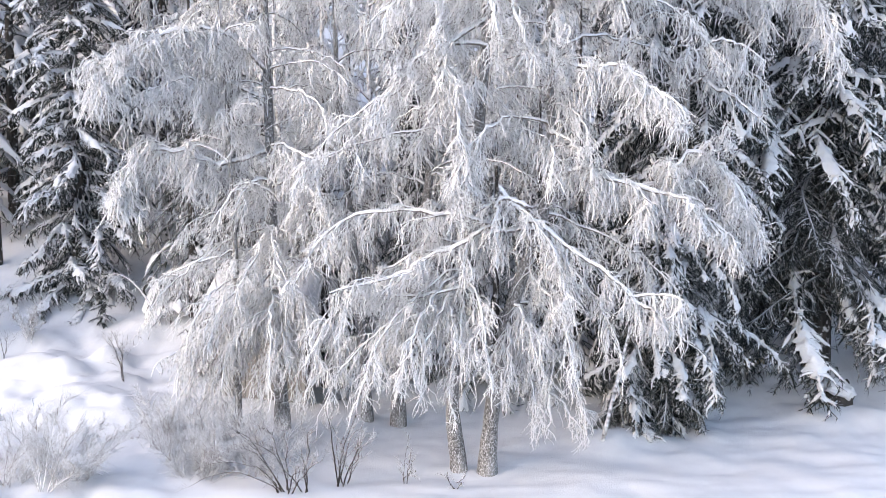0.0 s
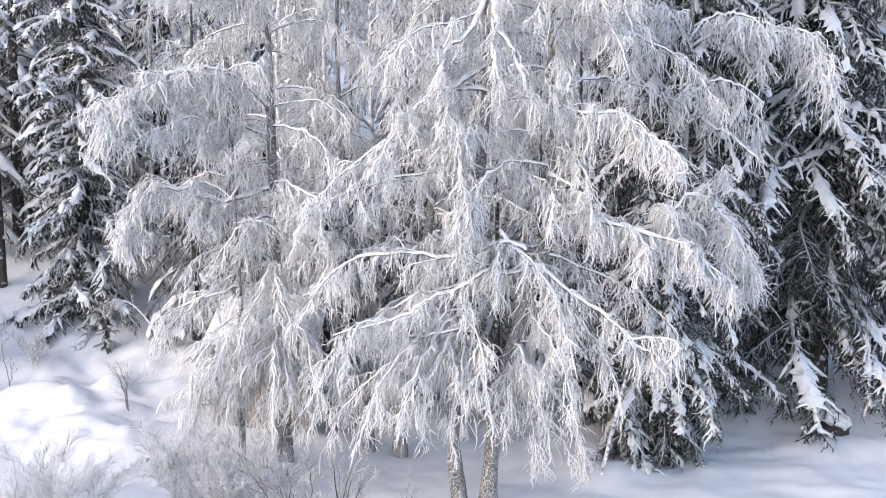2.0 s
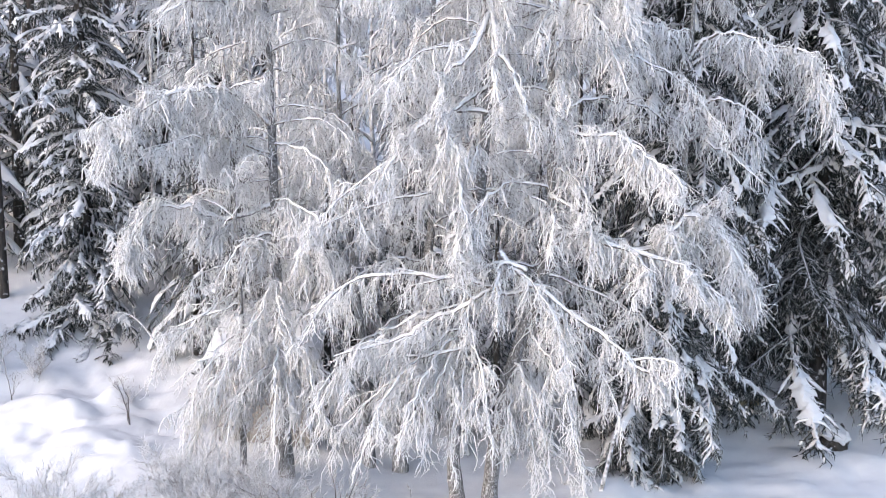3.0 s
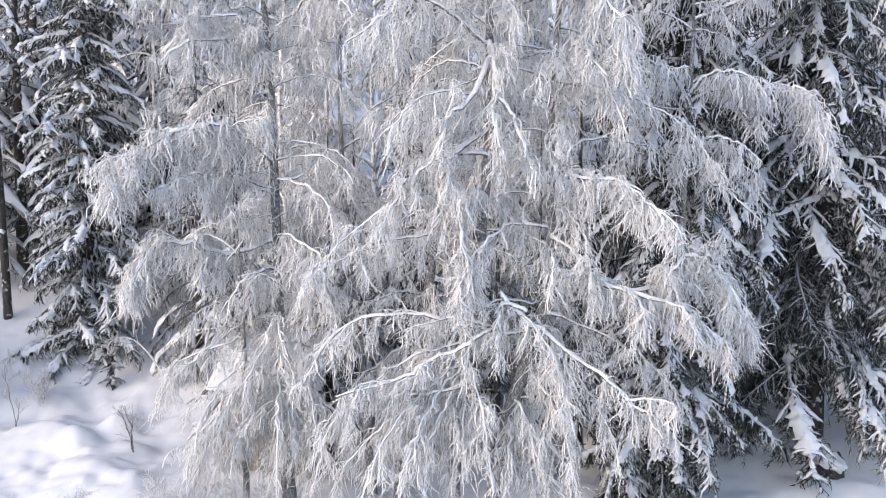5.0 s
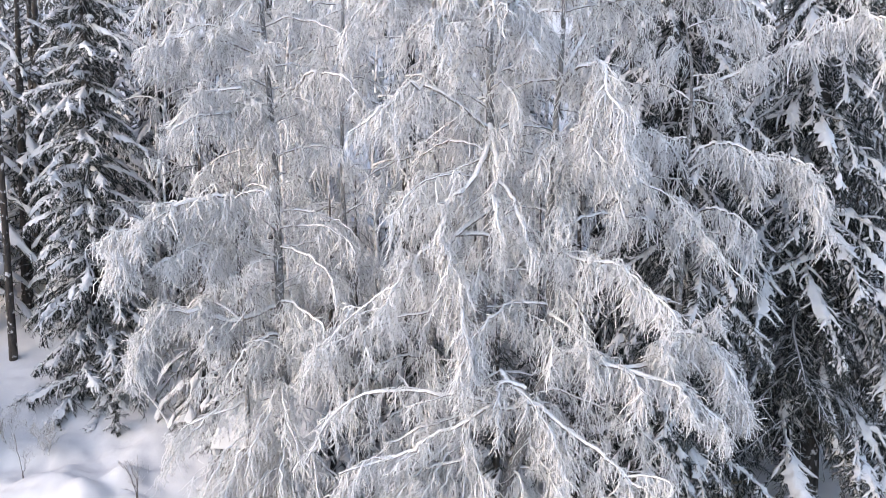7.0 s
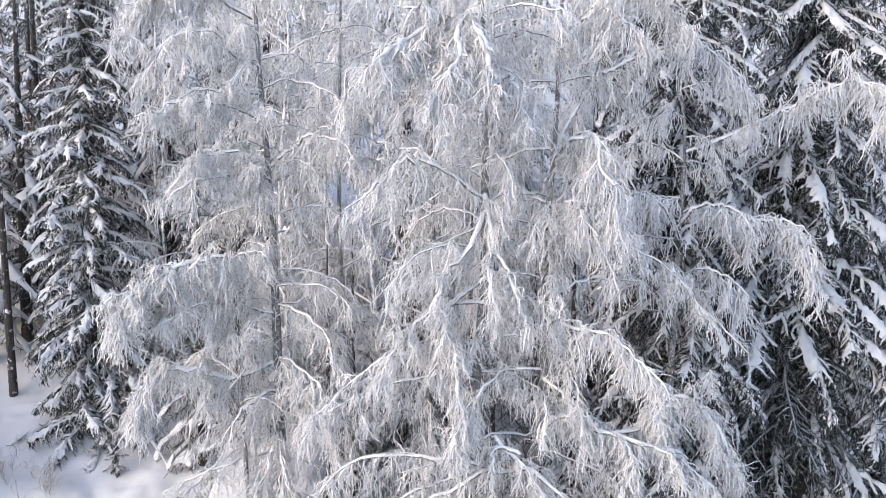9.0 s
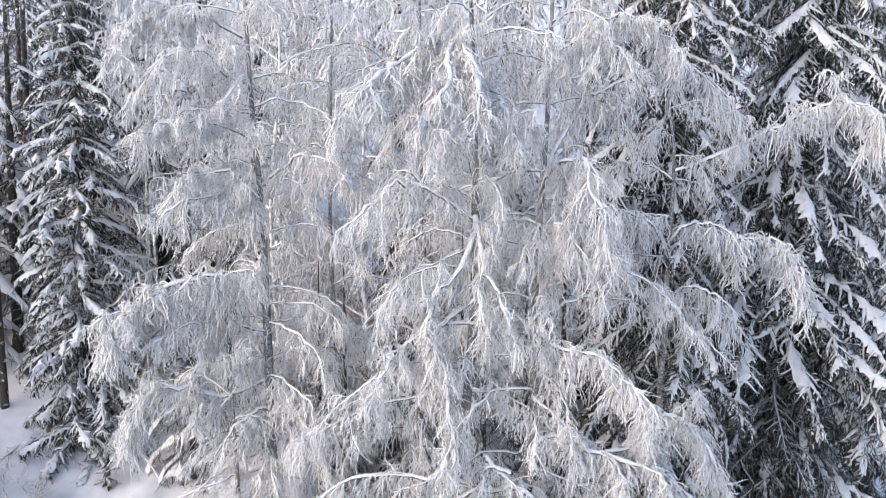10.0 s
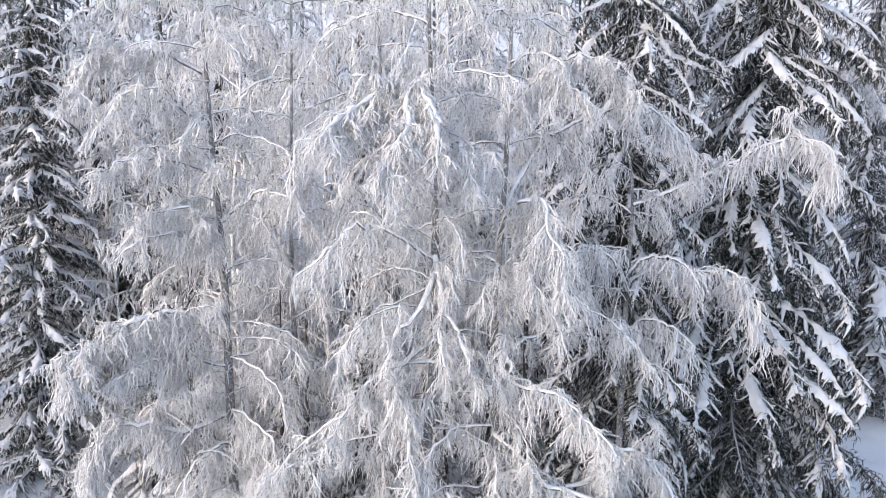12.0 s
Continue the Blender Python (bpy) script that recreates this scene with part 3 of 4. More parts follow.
tree = birch("weeping birch with dark furrowed base, heavily frosted hanging twigs", [(0.87, 19.7, 0.03), (0.95, 19.7, 1.2), (1.2, 19.55, 3.0), (1.95, 19.1, 5.2), (2.05, 19.0, 6.3), (1.95, 18.95, 9.0), (2.2, 19.0, 11.8), (2.3, 19.1, 16.5)], 0.165, (5.6, 16.2, 34, 3.1, 0.8), [
    (4.2, 2.4, 17.9, 2.2), (4.6, 2.3, 17.6, 3.2), (5.2, 4.7, 19.6, 3.0), (3.4, 2.6, 19.8, 2.2), (3.5, 1.9, 18.3, 2.0), (3.0, 1.1, 18.6, 1.7), (3.4, 2.0, 18.8, 1.2), (3.0, 2.7, 19.0, 0.9), (2.7, 1.7, 18.9, 0.9), (4.4, 3.2, 18.2, 2.2)])
limb(tree, 0.06, 1.0, 0.7, 2.8, (1.0, 18.4, 5.65), (1.5, 18.35, 5.35), (1.95, 18.3, 5.05), (2.75, 18.2, 4.5), (3.35, 18.15, 4.1), (3.9, 18.1, 3.7), (4.35, 18.0, 3.2))
limb(tree, 0.05, 0.8, 0.5, 2.6, (1.5, 18.4, 5.3), (1.1, 18.33, 5.5), (1.05, 18.27, 5.1), (1.0, 18.2, 4.4))
limb(tree, 0.055, 0.8, 0.65, 1.5, (1.9, 18.95, 4.85), (1.55, 18.75, 4.85), (0.65, 18.65, 4.75), (0.1, 18.55, 5.0), (-0.6, 18.5, 5.05), (-1.7, 18.45, 4.95), (-2.35, 18.35, 4.75), (-2.8, 18.2, 3.8))
limb(tree, 0.06, 1.6, 0.75, 2.8, (1.95, 19.0, 5.5), (2.25, 18.8, 6.0), (2.8, 18.7, 5.9), (3.3, 18.6, 5.7), (3.75, 18.5, 5.55), (4.25, 18.4, 5.4), (4.8, 18.3, 5.1), (5.3, 18.2, 4.4))
limb(tree, 0.045, 1.9, 0.85, 2.2, (3.4, 18.65, 5.65), (3.9, 18.8, 5.65), (4.35, 18.8, 5.85), (4.85, 18.75, 6.2), (5.4, 18.7, 5.9), (5.8, 18.65, 5.3), (5.9, 18.6, 4.5))
limb(tree, 0.04, 0.8, 0.5, 2.2, (2.0, 18.95, 6.65), (2.1, 18.7, 6.65), (2.45, 18.45, 6.45), (2.65, 18.2, 6.25), (2.6, 18.0, 5.8))
limb(tree, 0.042, 1.6, 0.85, 1.7, (1.95, 18.9, 7.3), (2.0, 18.55, 7.9), (2.7, 18.2, 7.75), (3.25, 17.9, 7.7), (3.6, 17.6, 7.65), (3.95, 17.2, 7.3), (4.1, 16.9, 6.9))
limb(tree, 0.045, 1.6, 0.85, 2.4, (2.05, 18.95, 10.7), (2.25, 18.6, 11.3), (2.7, 18.25, 11.2), (2.85, 17.95, 10.8), (3.05, 17.6, 10.2), (3.1, 17.3, 9.6))
limb(tree, 0.04, 1.1, 0.7, 1.5, (1.95, 18.9, 9.6), (2.3, 18.45, 10.1), (2.55, 18.0, 10.1), (2.85, 17.6, 9.6))
limb(tree, 0.04, 1.1, 0.7, 1.5, (1.95, 18.9, 9.0), (2.2, 18.65, 9.45), (2.6, 18.4, 9.5), (3.05, 18.15, 9.2), (3.25, 17.9, 8.5))
limb(tree, 0.045, 1.0, 0.75, 1.8, (2.1, 19.0, 11.0), (2.55, 19.1, 12.0), (3.2, 19.2, 12.6), (4.2, 19.3, 12.95), (5.0, 19.45, 13.15), (5.5, 19.6, 12.85), (6.0, 19.7, 12.4), (6.15, 19.8, 11.6))
limb(tree, 0.035, 1.3, 0.75, 1.4, (2.2, 19.0, 12.3), (2.3, 18.7, 13.3), (2.65, 18.45, 13.7), (3.2, 18.2, 13.6), (3.6, 17.9, 13.1))
limb(tree, 0.035, 1.3, 0.75, 1.6, (2.25, 19.1, 13.2), (3.05, 19.05, 14.0), (3.8, 18.9, 14.1), (4.2, 18.75, 13.75), (4.6, 18.6, 13.2))
limb(tree, 0.035, 0.7, 0.5, 1.4, (1.05, 19.6, 2.1), (1.7, 19.2, 1.95), (2.2, 19.1, 1.7), (2.6, 19.0, 1.1))
tree = birch("tall birch with straight pale trunk and arching frosted limbs", [(-3.5, 21.8, 0.5), (-3.58, 21.75, 2.0), (-3.64, 21.6, 4.8), (-3.7, 21.55, 7.5), (-3.75, 21.5, 10.0), (-3.95, 21.4, 12.4), (-4.2, 21.4, 17.5)], 0.15, (4.0, 17.0, 60, 2.45, 0.85), [
    (3.0, -5.3, 20.0, 1.3), (3.4, -2.2, 20.2, 2.0), (4.6, -6.0, 20.4, 3.2), (3.7, -3.0, 19.6, 1.9), (4.3, -4.6, 19.4, 2.5), (3.2, -1.9, 20.4, 1.6), (3.6, -3.4, 19.2, 1.8), (2.8, -4.7, 20.3, 1.2), (3.3, -4.4, 19.8, 1.6), (3.0, -5.5, 20.6, 1.3), (2.9, -2.9, 20.6, 1.2), (4.0, -5.0, 19.6, 2.4), (4.8, -4.2, 19.6, 3.2), (4.9, -3.0, 19.7, 3.4), (3.4, -2.6, 20.0, 1.5), (3.0, -3.7, 20.2, 1.2), (3.9, -2.4, 19.3, 2.0), (4.4, -6.2, 20.8, 2.7),
    (5.6, -2.2, 19.8, 4.4), (6.4, -2.4, 19.9, 5.4), (7.6, -2.3, 20.0, 6.6)])
limb(tree, 0.055, 2.2, 0.9, 3.4, (-3.75, 21.5, 8.1), (-4.2, 21.2, 8.65), (-4.7, 20.9, 8.9), (-5.15, 20.65, 8.7), (-5.8, 20.35, 8.55), (-6.25, 20.1, 8.25), (-6.6, 19.8, 7.85), (-6.65, 19.5, 7.4))
limb(tree, 0.04, 1.7, 0.8, 1.6, (-3.75, 21.5, 7.5), (-4.45, 21.1, 7.75), (-4.95, 20.75, 7.7), (-5.45, 20.4, 7.75), (-5.9, 20.0, 7.5))
limb(tree, 0.06, 1.7, 0.85, 2.8, (-3.7, 21.6, 6.4), (-4.25, 21.35, 6.15), (-5.05, 21.1, 6.1), (-5.5, 20.85, 6.25), (-6.0, 20.6, 6.1), (-6.35, 20.35, 5.65), (-6.4, 20.1, 5.2))
limb(tree, 0.05, 0.6, 0.5, 1.6, (-3.65, 21.6, 5.6), (-3.8, 21.35, 5.85), (-4.05, 21.1, 5.8), (-4.4, 20.85, 5.5), (-4.55, 20.6, 4.9))
limb(tree, 0.05, 0.6, 0.5, 1.6, (-3.65, 21.6, 5.05), (-3.8, 21.35, 5.35), (-4.0, 21.05, 5.35), (-4.3, 20.8, 5.0))
limb(tree, 0.055, 1.8, 0.85, 1.2, (-3.75, 21.5, 9.9), (-3.85, 21.25, 10.1), (-4.3, 21.0, 10.65), (-4.6, 20.7, 10.95), (-5.15, 20.45, 10.85), (-5.55, 20.2, 10.3))
limb(tree, 0.045, 1.0, 0.65, 1.2, (-3.65, 21.6, 3.9), (-4.0, 21.1, 3.5), (-4.4, 20.6, 3.1), (-5.0, 20.1, 2.7), (-5.4, 19.6, 2.3))
limb(tree, 0.05, 0.9, 0.6, 1.2, (-3.6, 21.7, 2.6), (-3.95, 21.25, 2.45), (-4.25, 20.9, 2.15), (-4.6, 20.2, 1.8))
limb(tree, 0.05, 1.2, 0.7, 1.4, (-3.75, 21.5, 10.25), (-4.0, 21.2, 10.5), (-4.35, 20.85, 10.55), (-4.65, 20.55, 10.4), (-5.1, 20.2, 10.5), (-5.75, 19.9, 9.9))
limb(tree, 0.04, 1.2, 0.7, 1.5, (-3.9, 21.4, 11.7), (-4.45, 21.05, 11.95), (-5.05, 20.7, 12.05), (-5.6, 20.35, 12.1), (-6.05, 20.0, 11.4))
limb(tree, 0.035, 1.2, 0.7, 1.4, (-3.95, 21.4, 12.3), (-4.4, 21.0, 12.35), (-5.05, 20.6, 12.35), (-5.65, 20.2, 12.0))
limb(tree, 0.04, 1.3, 0.7, 1.4, (-4.0, 21.4, 12.9), (-4.4, 21.05, 13.1), (-4.9, 20.7, 13.45), (-5.55, 20.35, 13.3), (-6.05, 20.0, 12.5))
limb(tree, 0.045, 1.5, 0.75, 2.0, (-4.1, 21.4, 13.9), (-4.9, 21.15, 14.4), (-5.55, 20.9, 14.5), (-6.2, 20.7, 14.35), (-6.7, 20.45, 13.75), (-6.75, 20.2, 13.2))
limb(tree, 0.04, 1.2, 0.7, 1.2, (-3.75, 21.4, 10.7), (-3.35, 21.1, 11.1), (-2.85, 20.8, 11.55), (-2.2, 20.5, 11.45), (-1.7, 20.2, 10.8))
birch("birch with dark trunk standing deeper in the frosted group", [(-1.02, 22.8, 0.2), (-1.0, 22.7, 2.7), (-0.3, 22.4, 5.5), (-0.2, 22.4, 8.0), (-0.4, 22.5, 17.5)], 0.16, (4.4, 17.2, 42, 3.2, 0.75), [(4.8, -0.4, 20.6, 3.6), (5.2, -2.0, 20.5, 4.0), (6.0, 0.8, 21.0, 4.8), (3.6, 0.6, 21.4, 2.2), (3.4, -1.5, 20.8, 1.9), (3.8, -2.2, 20.9, 2.4)])
birch("slim dark-stemmed birch beside another, lightly frosted", [(-1.73, 22.9, 0.25), (-1.85, 22.8, 2.7), (-2.2, 22.7, 6.0), (-2.4, 22.5, 9.0), (-2.3, 22.7, 17.2)], 0.12, (5.0, 17.0, 30, 2.6, 0.75))
tree = birch("birch with pale trunk before dark spruces, twigs thick with frost", [(5.1, 22.6, 0.1), (5.2, 22.1, 4.0), (5.15, 21.6, 7.2), (5.2, 21.5, 9.3), (5.3, 21.5, 11.5), (5.0, 21.5, 13.0)], 0.10, (7.6, 12.6, 14, 1.9, 0.8))
limb(tree, 0.05, 1.6, 0.8, 2.2, (5.25, 21.3, 11.1), (6.55, 21.1, 11.6), (7.2, 20.85, 11.8), (7.75, 20.65, 12.2), (8.35, 20.45, 12.55), (8.85, 20.2, 12.3), (9.1, 20.0, 11.6))
limb(tree, 0.045, 1.0, 0.7, 1.8, (5.2, 21.5, 9.5), (5.4, 21.2, 9.9), (5.9, 20.9, 9.95), (6.25, 20.6, 9.8), (6.45, 20.3, 9.4))
limb(tree, 0.045, 1.1, 0.8, 2.0, (5.2, 21.5, 9.35), (6.1, 21.3, 9.75), (6.65, 21.05, 9.6), (7.15, 20.85, 9.55), (7.55, 20.65, 9.35), (7.8, 20.4, 8.7), (7.9, 20.2, 7.8))
limb(tree, 0.045, 0.5, 0.6, 1.8, (5.2, 21.6, 7.75), (5.5, 21.3, 7.9), (5.7, 20.95, 7.85), (6.1, 20.6, 7.45), (6.5, 20.3, 6.9))
limb(tree, 0.04, 0.9, 0.75, 1.6, (5.2, 21.5, 9.1), (4.75, 21.1, 10.0), (4.1, 20.75, 10.35), (3.7, 20.4, 10.1), (3.45, 20.0, 9.5))
limb(tree, 0.04, 0.9, 0.7, 1.6, (5.2, 21.6, 8.2), (5.65, 21.2, 8.7), (6.1, 20.8, 8.65), (6.5, 20.4, 8.1))
tree = birch("birch bowed under snow beside dark spruces", [(12.9, 30.6, 3.3), (13.0, 30.4, 8.0), (13.3, 30.2, 12.5), (13.9, 30.0, 14.6)], 0.12, (9.0, 14.0, 10, 1.8, 0.7))
limb(tree, 0.04, 1.2, 0.8, 3.5, (13.5, 30.1, 14.0), (13.9, 29.9, 14.7), (14.4, 29.7, 14.4), (14.8, 29.5, 13.2))
limb(tree, 0.04, 1.2, 0.8, 3.5, (13.4, 30.1, 13.6), (13.1, 29.7, 14.3), (12.7, 29.4, 13.9), (12.5, 29.2, 13.0))
birch("thin young birch with dark stem and frosted twigs", [(-4.3, 21.0, 0.3), (-4.3, 21.0, 4.0), (-4.45, 21.0, 7.0), (-4.6, 21.0, 9.5)], 0.07, (5.2, 9.2, 6, 1.5, 0.7))

# ---- spruces round it ----
def stand(x, y, sink=0.0):
    return x, y, ground_at(x, y) - sink


spruce("tall dark spruce with snow on every drooping bough", stand(-10.5, 29.2, 0.4), 19.0, 2.0, 262, PLAIN, 0.02, (6, 20), shape=0.42, snowy=1.0)
spruce("spruce close behind the birches, boughs sweeping to the snow", stand(5.35, 23.3), 22.0, 3.1, 210, LONG, 0.11, (22, 33), (0.4, 0.4), shape=0.32)
spruce("young spruce with boughs resting on the snow", stand(4.65, 22.5), 6.4, 2.1, 120, PLAIN, 0.015, (20, 34), shape=0.6, snowy=0.75)
spruce("broad old spruce with long snow-loaded boughs", stand(9.5, 25.4), 25.0, 4.2, 250, LONG, 0.075, (18, 32), shape=0.38, bare_foot=0.25)
spruce("small spruce half hidden behind birch twigs", stand(-5.3, 25.6), 8.0, 1.6, 50, PLAIN, 0.03, (14, 38), shape=0.7)
spruce("dark young spruce deep among the birches", stand(-0.6, 25.4), 7.5, 1.7, 50, PLAIN, 0.03, (14, 38), shape=0.7, snowy=0.6)
spruce("dark spruce at the edge of the wood", stand(16.1, 33.0), 16.0, 3.4, 112, PLAIN, 0.03, (10, 34), shape=0.6, snowy=0.55)
spruce("knee-high spruce seedling capped with snow", stand(-9.3, 27.4), 0.9, 0.3, 16, PLAIN, 0.08, (0, 25), shape=0.8, name="spruce_seedling", group="saplings")

# ---- forest up the slope ----
far = [far_spruce("distant spruce grey with rime and snow", 15.0, 2.2, 90), far_spruce("distant slender spruce with snowy boughs", 17.0, 1.9, 110),
       far_spruce("distant dark spruce with snow on its boughs", 16.0, 2.5, 84, needles=NEEDLE, snowy=0.6),
       far_birch("distant bare tree white with hoarfrost", 15.0, 3.0, 31), far_birch("distant frosted birch among spruces", 17.0, 2.6, 31),
       far_spruce("slim dark spruce deep in the wood, little snow", 8.5, 1.7, 90, needles=NEEDLE, snowy=0.2)]
spots = [(-2.0, 27.6, 3), (1.0, 28.6, 4), (-4.4, 29.0, 4), (3.0, 30.0, 4), (-6.0, 31.0, 4), (0.5, 33.0, 3), (-8.6, 30.4, 3), (-3.4, 29.8, 3), (-0.2, 30.8, 4), (-5.6, 32.0, 3), (2.6, 32.6, 3), (0.4, 36.0, 3), (6.6, 32.5, 4), (-14.4, 34.0, 2), (-15.2, 32.6, 2), (-11.2, 32.4, 2), (-9.3, 34.0, 2), (-16.2, 34.2, 2), (-12.0, 36.2, 2), (-8.0, 36.0, 2), (-14.6, 36.0, 2), (-12.4, 33.0, 2), (-15.4, 37.5, 2), (-16.8, 41, 0), (-13.0, 38.5, 2), (-17.5, 39, 2), (-10.2, 35.5, 2), (-8.2, 33.0, 5), (-6.5, 37, 1), (-12.6, 42, 2), (-3.8, 31.5, 4), (-1.2, 34.0, 1), (1.6, 30.5, 3),
         (4.3, 34, 4), (2.8, 39, 0), (-4.6, 26.9, 4), (7.3, 29.6, 2), (13.9, 36.0, 2), (12.2, 33.0, 2), (19.0, 35.5, 2), (4.9, 32.0, 2), (-5.2, 24.7, 5), (-2.9, 24.6, 5), (-6.9, 27.8, 5), (1.3, 24.6, 5), (3.4, 25.2, 5), (-7.2, 30.6, 4), (3.9, 29.0, 3), (-2.4, 26.2, 5), (0.8, 26.8, 5), (-9.4, 32.0, 4), (7.5, 34.5, 1), (10.4, 31.5, 3), (14.5, 38, 0), (11, 41, 2), 
         (-14.5, 39.5, 4), (-2.5, 39, 4), (8.5, 39, 3),
         # Last four spots: unseen spruces left of view, added to shade the left spruce.
         (-6.2, 29.5, 4), (-1.2, 28.3, 5), (2.6, 27.2, 5), (-20, 36, 1), (19, 37, 1), (-5, 34.5, 3), (5.6, 30.5, 1), (-9.0, 39.0, 0), (17.0, 39.0, 3), (0.2, 41, 1), (-16.3, 24.6, 2), (-18.5, 27.5, 2), (-20.5, 22.5, 1), (-14.9, 25.0, 2)]
for x, y, k in spots:
    f = rng.uniform(0.85, 1.2)
    copy_thing(far[k], pose(x, y, ground_at(x, y) - 0.1, 0, 0, rng.uniform(0, 360)) @ Matrix.Scale(f, 4))
for tree in far:
    for o in (*tree.children_recursive, tree):
        bpy.data.objects.remove(o)


# ---- the forest that closes the slope ----
wood, load = [], []
for y in np.arange(44, 76, 8.0):
    for x in np.arange(-0.62 * y, 0.62 * y, 3.6):
        px_, py_ = x + rng.uniform(-1.6, 1.6), y + rng.uniform(-2, 2)
        h = rng.uniform(12, 19)
        line = np.zeros((16, 3))
        line[:, 2] = np.linspace(0, h, 16)
        o = np.array([px_, py_, ground_at(px_, py_)])
        wood.append(tubes((line[::5] + o)[None], taper(1, 4, 0.16, 0.03), 5))
        green, white = crown_pieces(h, rng.uniform(2.1, 3.0), 28, 0.12, (5, 30), 0.7, line, o)
        wood += green
        load += white
forest = thing("forest", pose(0, 0, 0), "far snowy spruce forest covering the slope", "forest", kind="stuff")
tagged(part("tree_mass", joined(*wood), PALE, forest), kind="stuff")
tagged(part("snow_load", joined(*load), SNOW, forest), kind="stuff")


# ---- bushes and saplings ----
def stems(base, count, height, spread, S=7):
    b = np.array(base)
    P = []
    for i in range(count):
        a = rng.uniform(0, 6.283)
        out = np.array([math.cos(a), math.sin(a), 0]) * spread * rng.uniform(0.25, 1.0)
        h = height * rng.uniform(0.6, 1.05)
        p0 = b * 0 + np.array([math.cos(a), math.sin(a), 0]) * 0.06 + np.array([0, 0, -0.1])
        P.append(bezier(p0, p0 + np.array([0, 0, h * 0.4]) + out * 0.25, p0 + out * 0.6 + np.array([0, 0, h * 0.75]), p0 + out + np.array([0, 0, h]), S) + np.concatenate([np.zeros((1, 3)), rng.normal(size=(S - 1, 3)) * 0.025]))
    return np.array(P)


def bush(label, x, y, count, height, spread, bare, fill, group="bushes in the snow", tips=(), thick=0.016, sink=0.0):
    z = ground_at(x, y) - sink
    ob = thing("bush", pose(x, y, z), label, "bush", group)
    P = stems((0, 0, 0), count, height, spread) if count else np.zeros((0, 7, 3))
    arcs = [bezier((fx, 0, -0.1), (fx + (tx - fx) * 0.25, ty * 0.2, h * 0.45 + arch * 0.6), (fx + (tx - fx) * 0.65, ty * 0.6, h * 0.85 + arch), (tx, ty, h), 7) + rng.normal(size=(7, 3)) * 0.02 for fx, tx, ty, h, arch in tips]
    P = np.concatenate([P, np.array(arcs)]) if arcs else P
    for p in P:
        part("stem", tubes(p[None], taper(1, 7, thick if bare else 0.010, 0.005), 5), STEM if bare else LIMB, ob)
    B = grow(P, (4 if bare else 6) * fill, 0.2, 1.0, height * 0.42, 3, (0.8, 0.6, -0.15), -0.04, 0.14, 0.4)
    C = grow(B, 8, 0.1, 1.0, height * 0.22, 2, (0.8, 0.6, -0.1), 0.0, 0.2, 0.3)
    tagged(part("twig_mass", joined(spikes(B, uneven(B, 0.0058, 0.0035)), spikes(C, uneven(C, 0.0042, 0.0026))), TWIG if bare else BRUSH, ob, "fine frosted twigs"), kind="stuff")
    return ob


bush("leafless willow bush with dark stems arching low over the snow", -2.9, 18.35, 4, 1.1, 0.9, True, 2, tips=[
    (0.0, -1.8, -0.1, 0.12, 0.55), (0.0, -1.45, 0.2, 0.45, 0.35), (0.0, -1.1, 0.1, 1.28, 0.0), (0.0, -0.85, -0.2, 0.9, 0.1), (0.05, -0.4, 0.3, 1.15, 0.0), (0.38, -0.92, 0.1, 1.1, 0.0), (0.38, 0.27, 0.1, 0.8, 0.0), (0.38, 0.45, -0.1, 1.15, 0.1)])
bush("thin willow stems forking upwards beside a larger bush", -2.0, 18.7, 0, 1.2, 0.5, True, 2, tips=[(0.0, -0.2, 0.1, 1.35, 0.0), (0.0, 0.35, 0.0, 1.35, 0.0), (0.0, 0.45, 0.2, 1.1, 0.1), (0.1, 0.6, -0.2, 0.9, 0.0)])
bush("leafless bush white with hoarfrost", -7.35, 18.1, 5, 1.3, 1.3, False, 4, tips=[(0.0, 0.5, 0.1, 1.8, 0.0), (0.0, -0.1, 0.2, 1.5, 0.0), (0.0, -0.7, 0.0, 1.5, 0.1), (0.1, 0.8, -0.1, 1.3, 0.1)])
bush("wide frosted bush leaning over the snow", -6.85, 18.7, 5, 0.9, 1.2, False, 4, tips=[(0.0, 1.45, 0.1, 1.15, 0.15), (0.0, 1.25, -0.2, 0.9, 0.15), (0.0, 0.4, 0.2, 1.1, 0.0), (0.05, 0.95, 0.0, 1.05, 0.1)])
bush("leafless bush white with hoarfrost", -8.3, 18.6, 8, 1.5, 1.3, False, 3, sink=0.3)
bush("low bush buried in frost below birch twigs", -4.9, 19.5, 12, 1.15, 1.2, False, 4, sink=0.4)
bush("low bush buried in frost below birch twigs", -3.9, 19.5, 10, 1.05, 1.1, False, 3, sink=0.4)
bush("low bush buried in frost below birch twigs", -4.6, 20.0, 12, 1.6, 1.2, False, 3, sink=0.4)
bush("low bush buried in frost below birch twigs", -4.7, 19.2, 10, 1.5, 1.1, False, 3, sink=0.4)
bush("low bush buried in frost below birch twigs", -3.6, 19.9, 9, 1.5, 1.0, False, 3, sink=0.4)
bush("low bush buried in frost below birch twigs", -5.6, 20.4, 8, 1.4, 0.9, False, 3, sink=0.4)
bush("thin bare stems standing in the snow", -0.75, 19.0, 3, 0.95, 0.6, True, 1, thick=0.009)
bush("thin bare stems standing in the snow", -1.9, 19.0, 4, 1.1, 0.6, True, 1, thick=0.009)
bush("thin bare stems standing in the snow", 0.25, 18.7, 3, 0.5, 0.4, True, 1, thick=0.009)
bush("small frosted shrub on the slope", -10.9, 26.5, 7, 1.1, 0.6, False, 2)
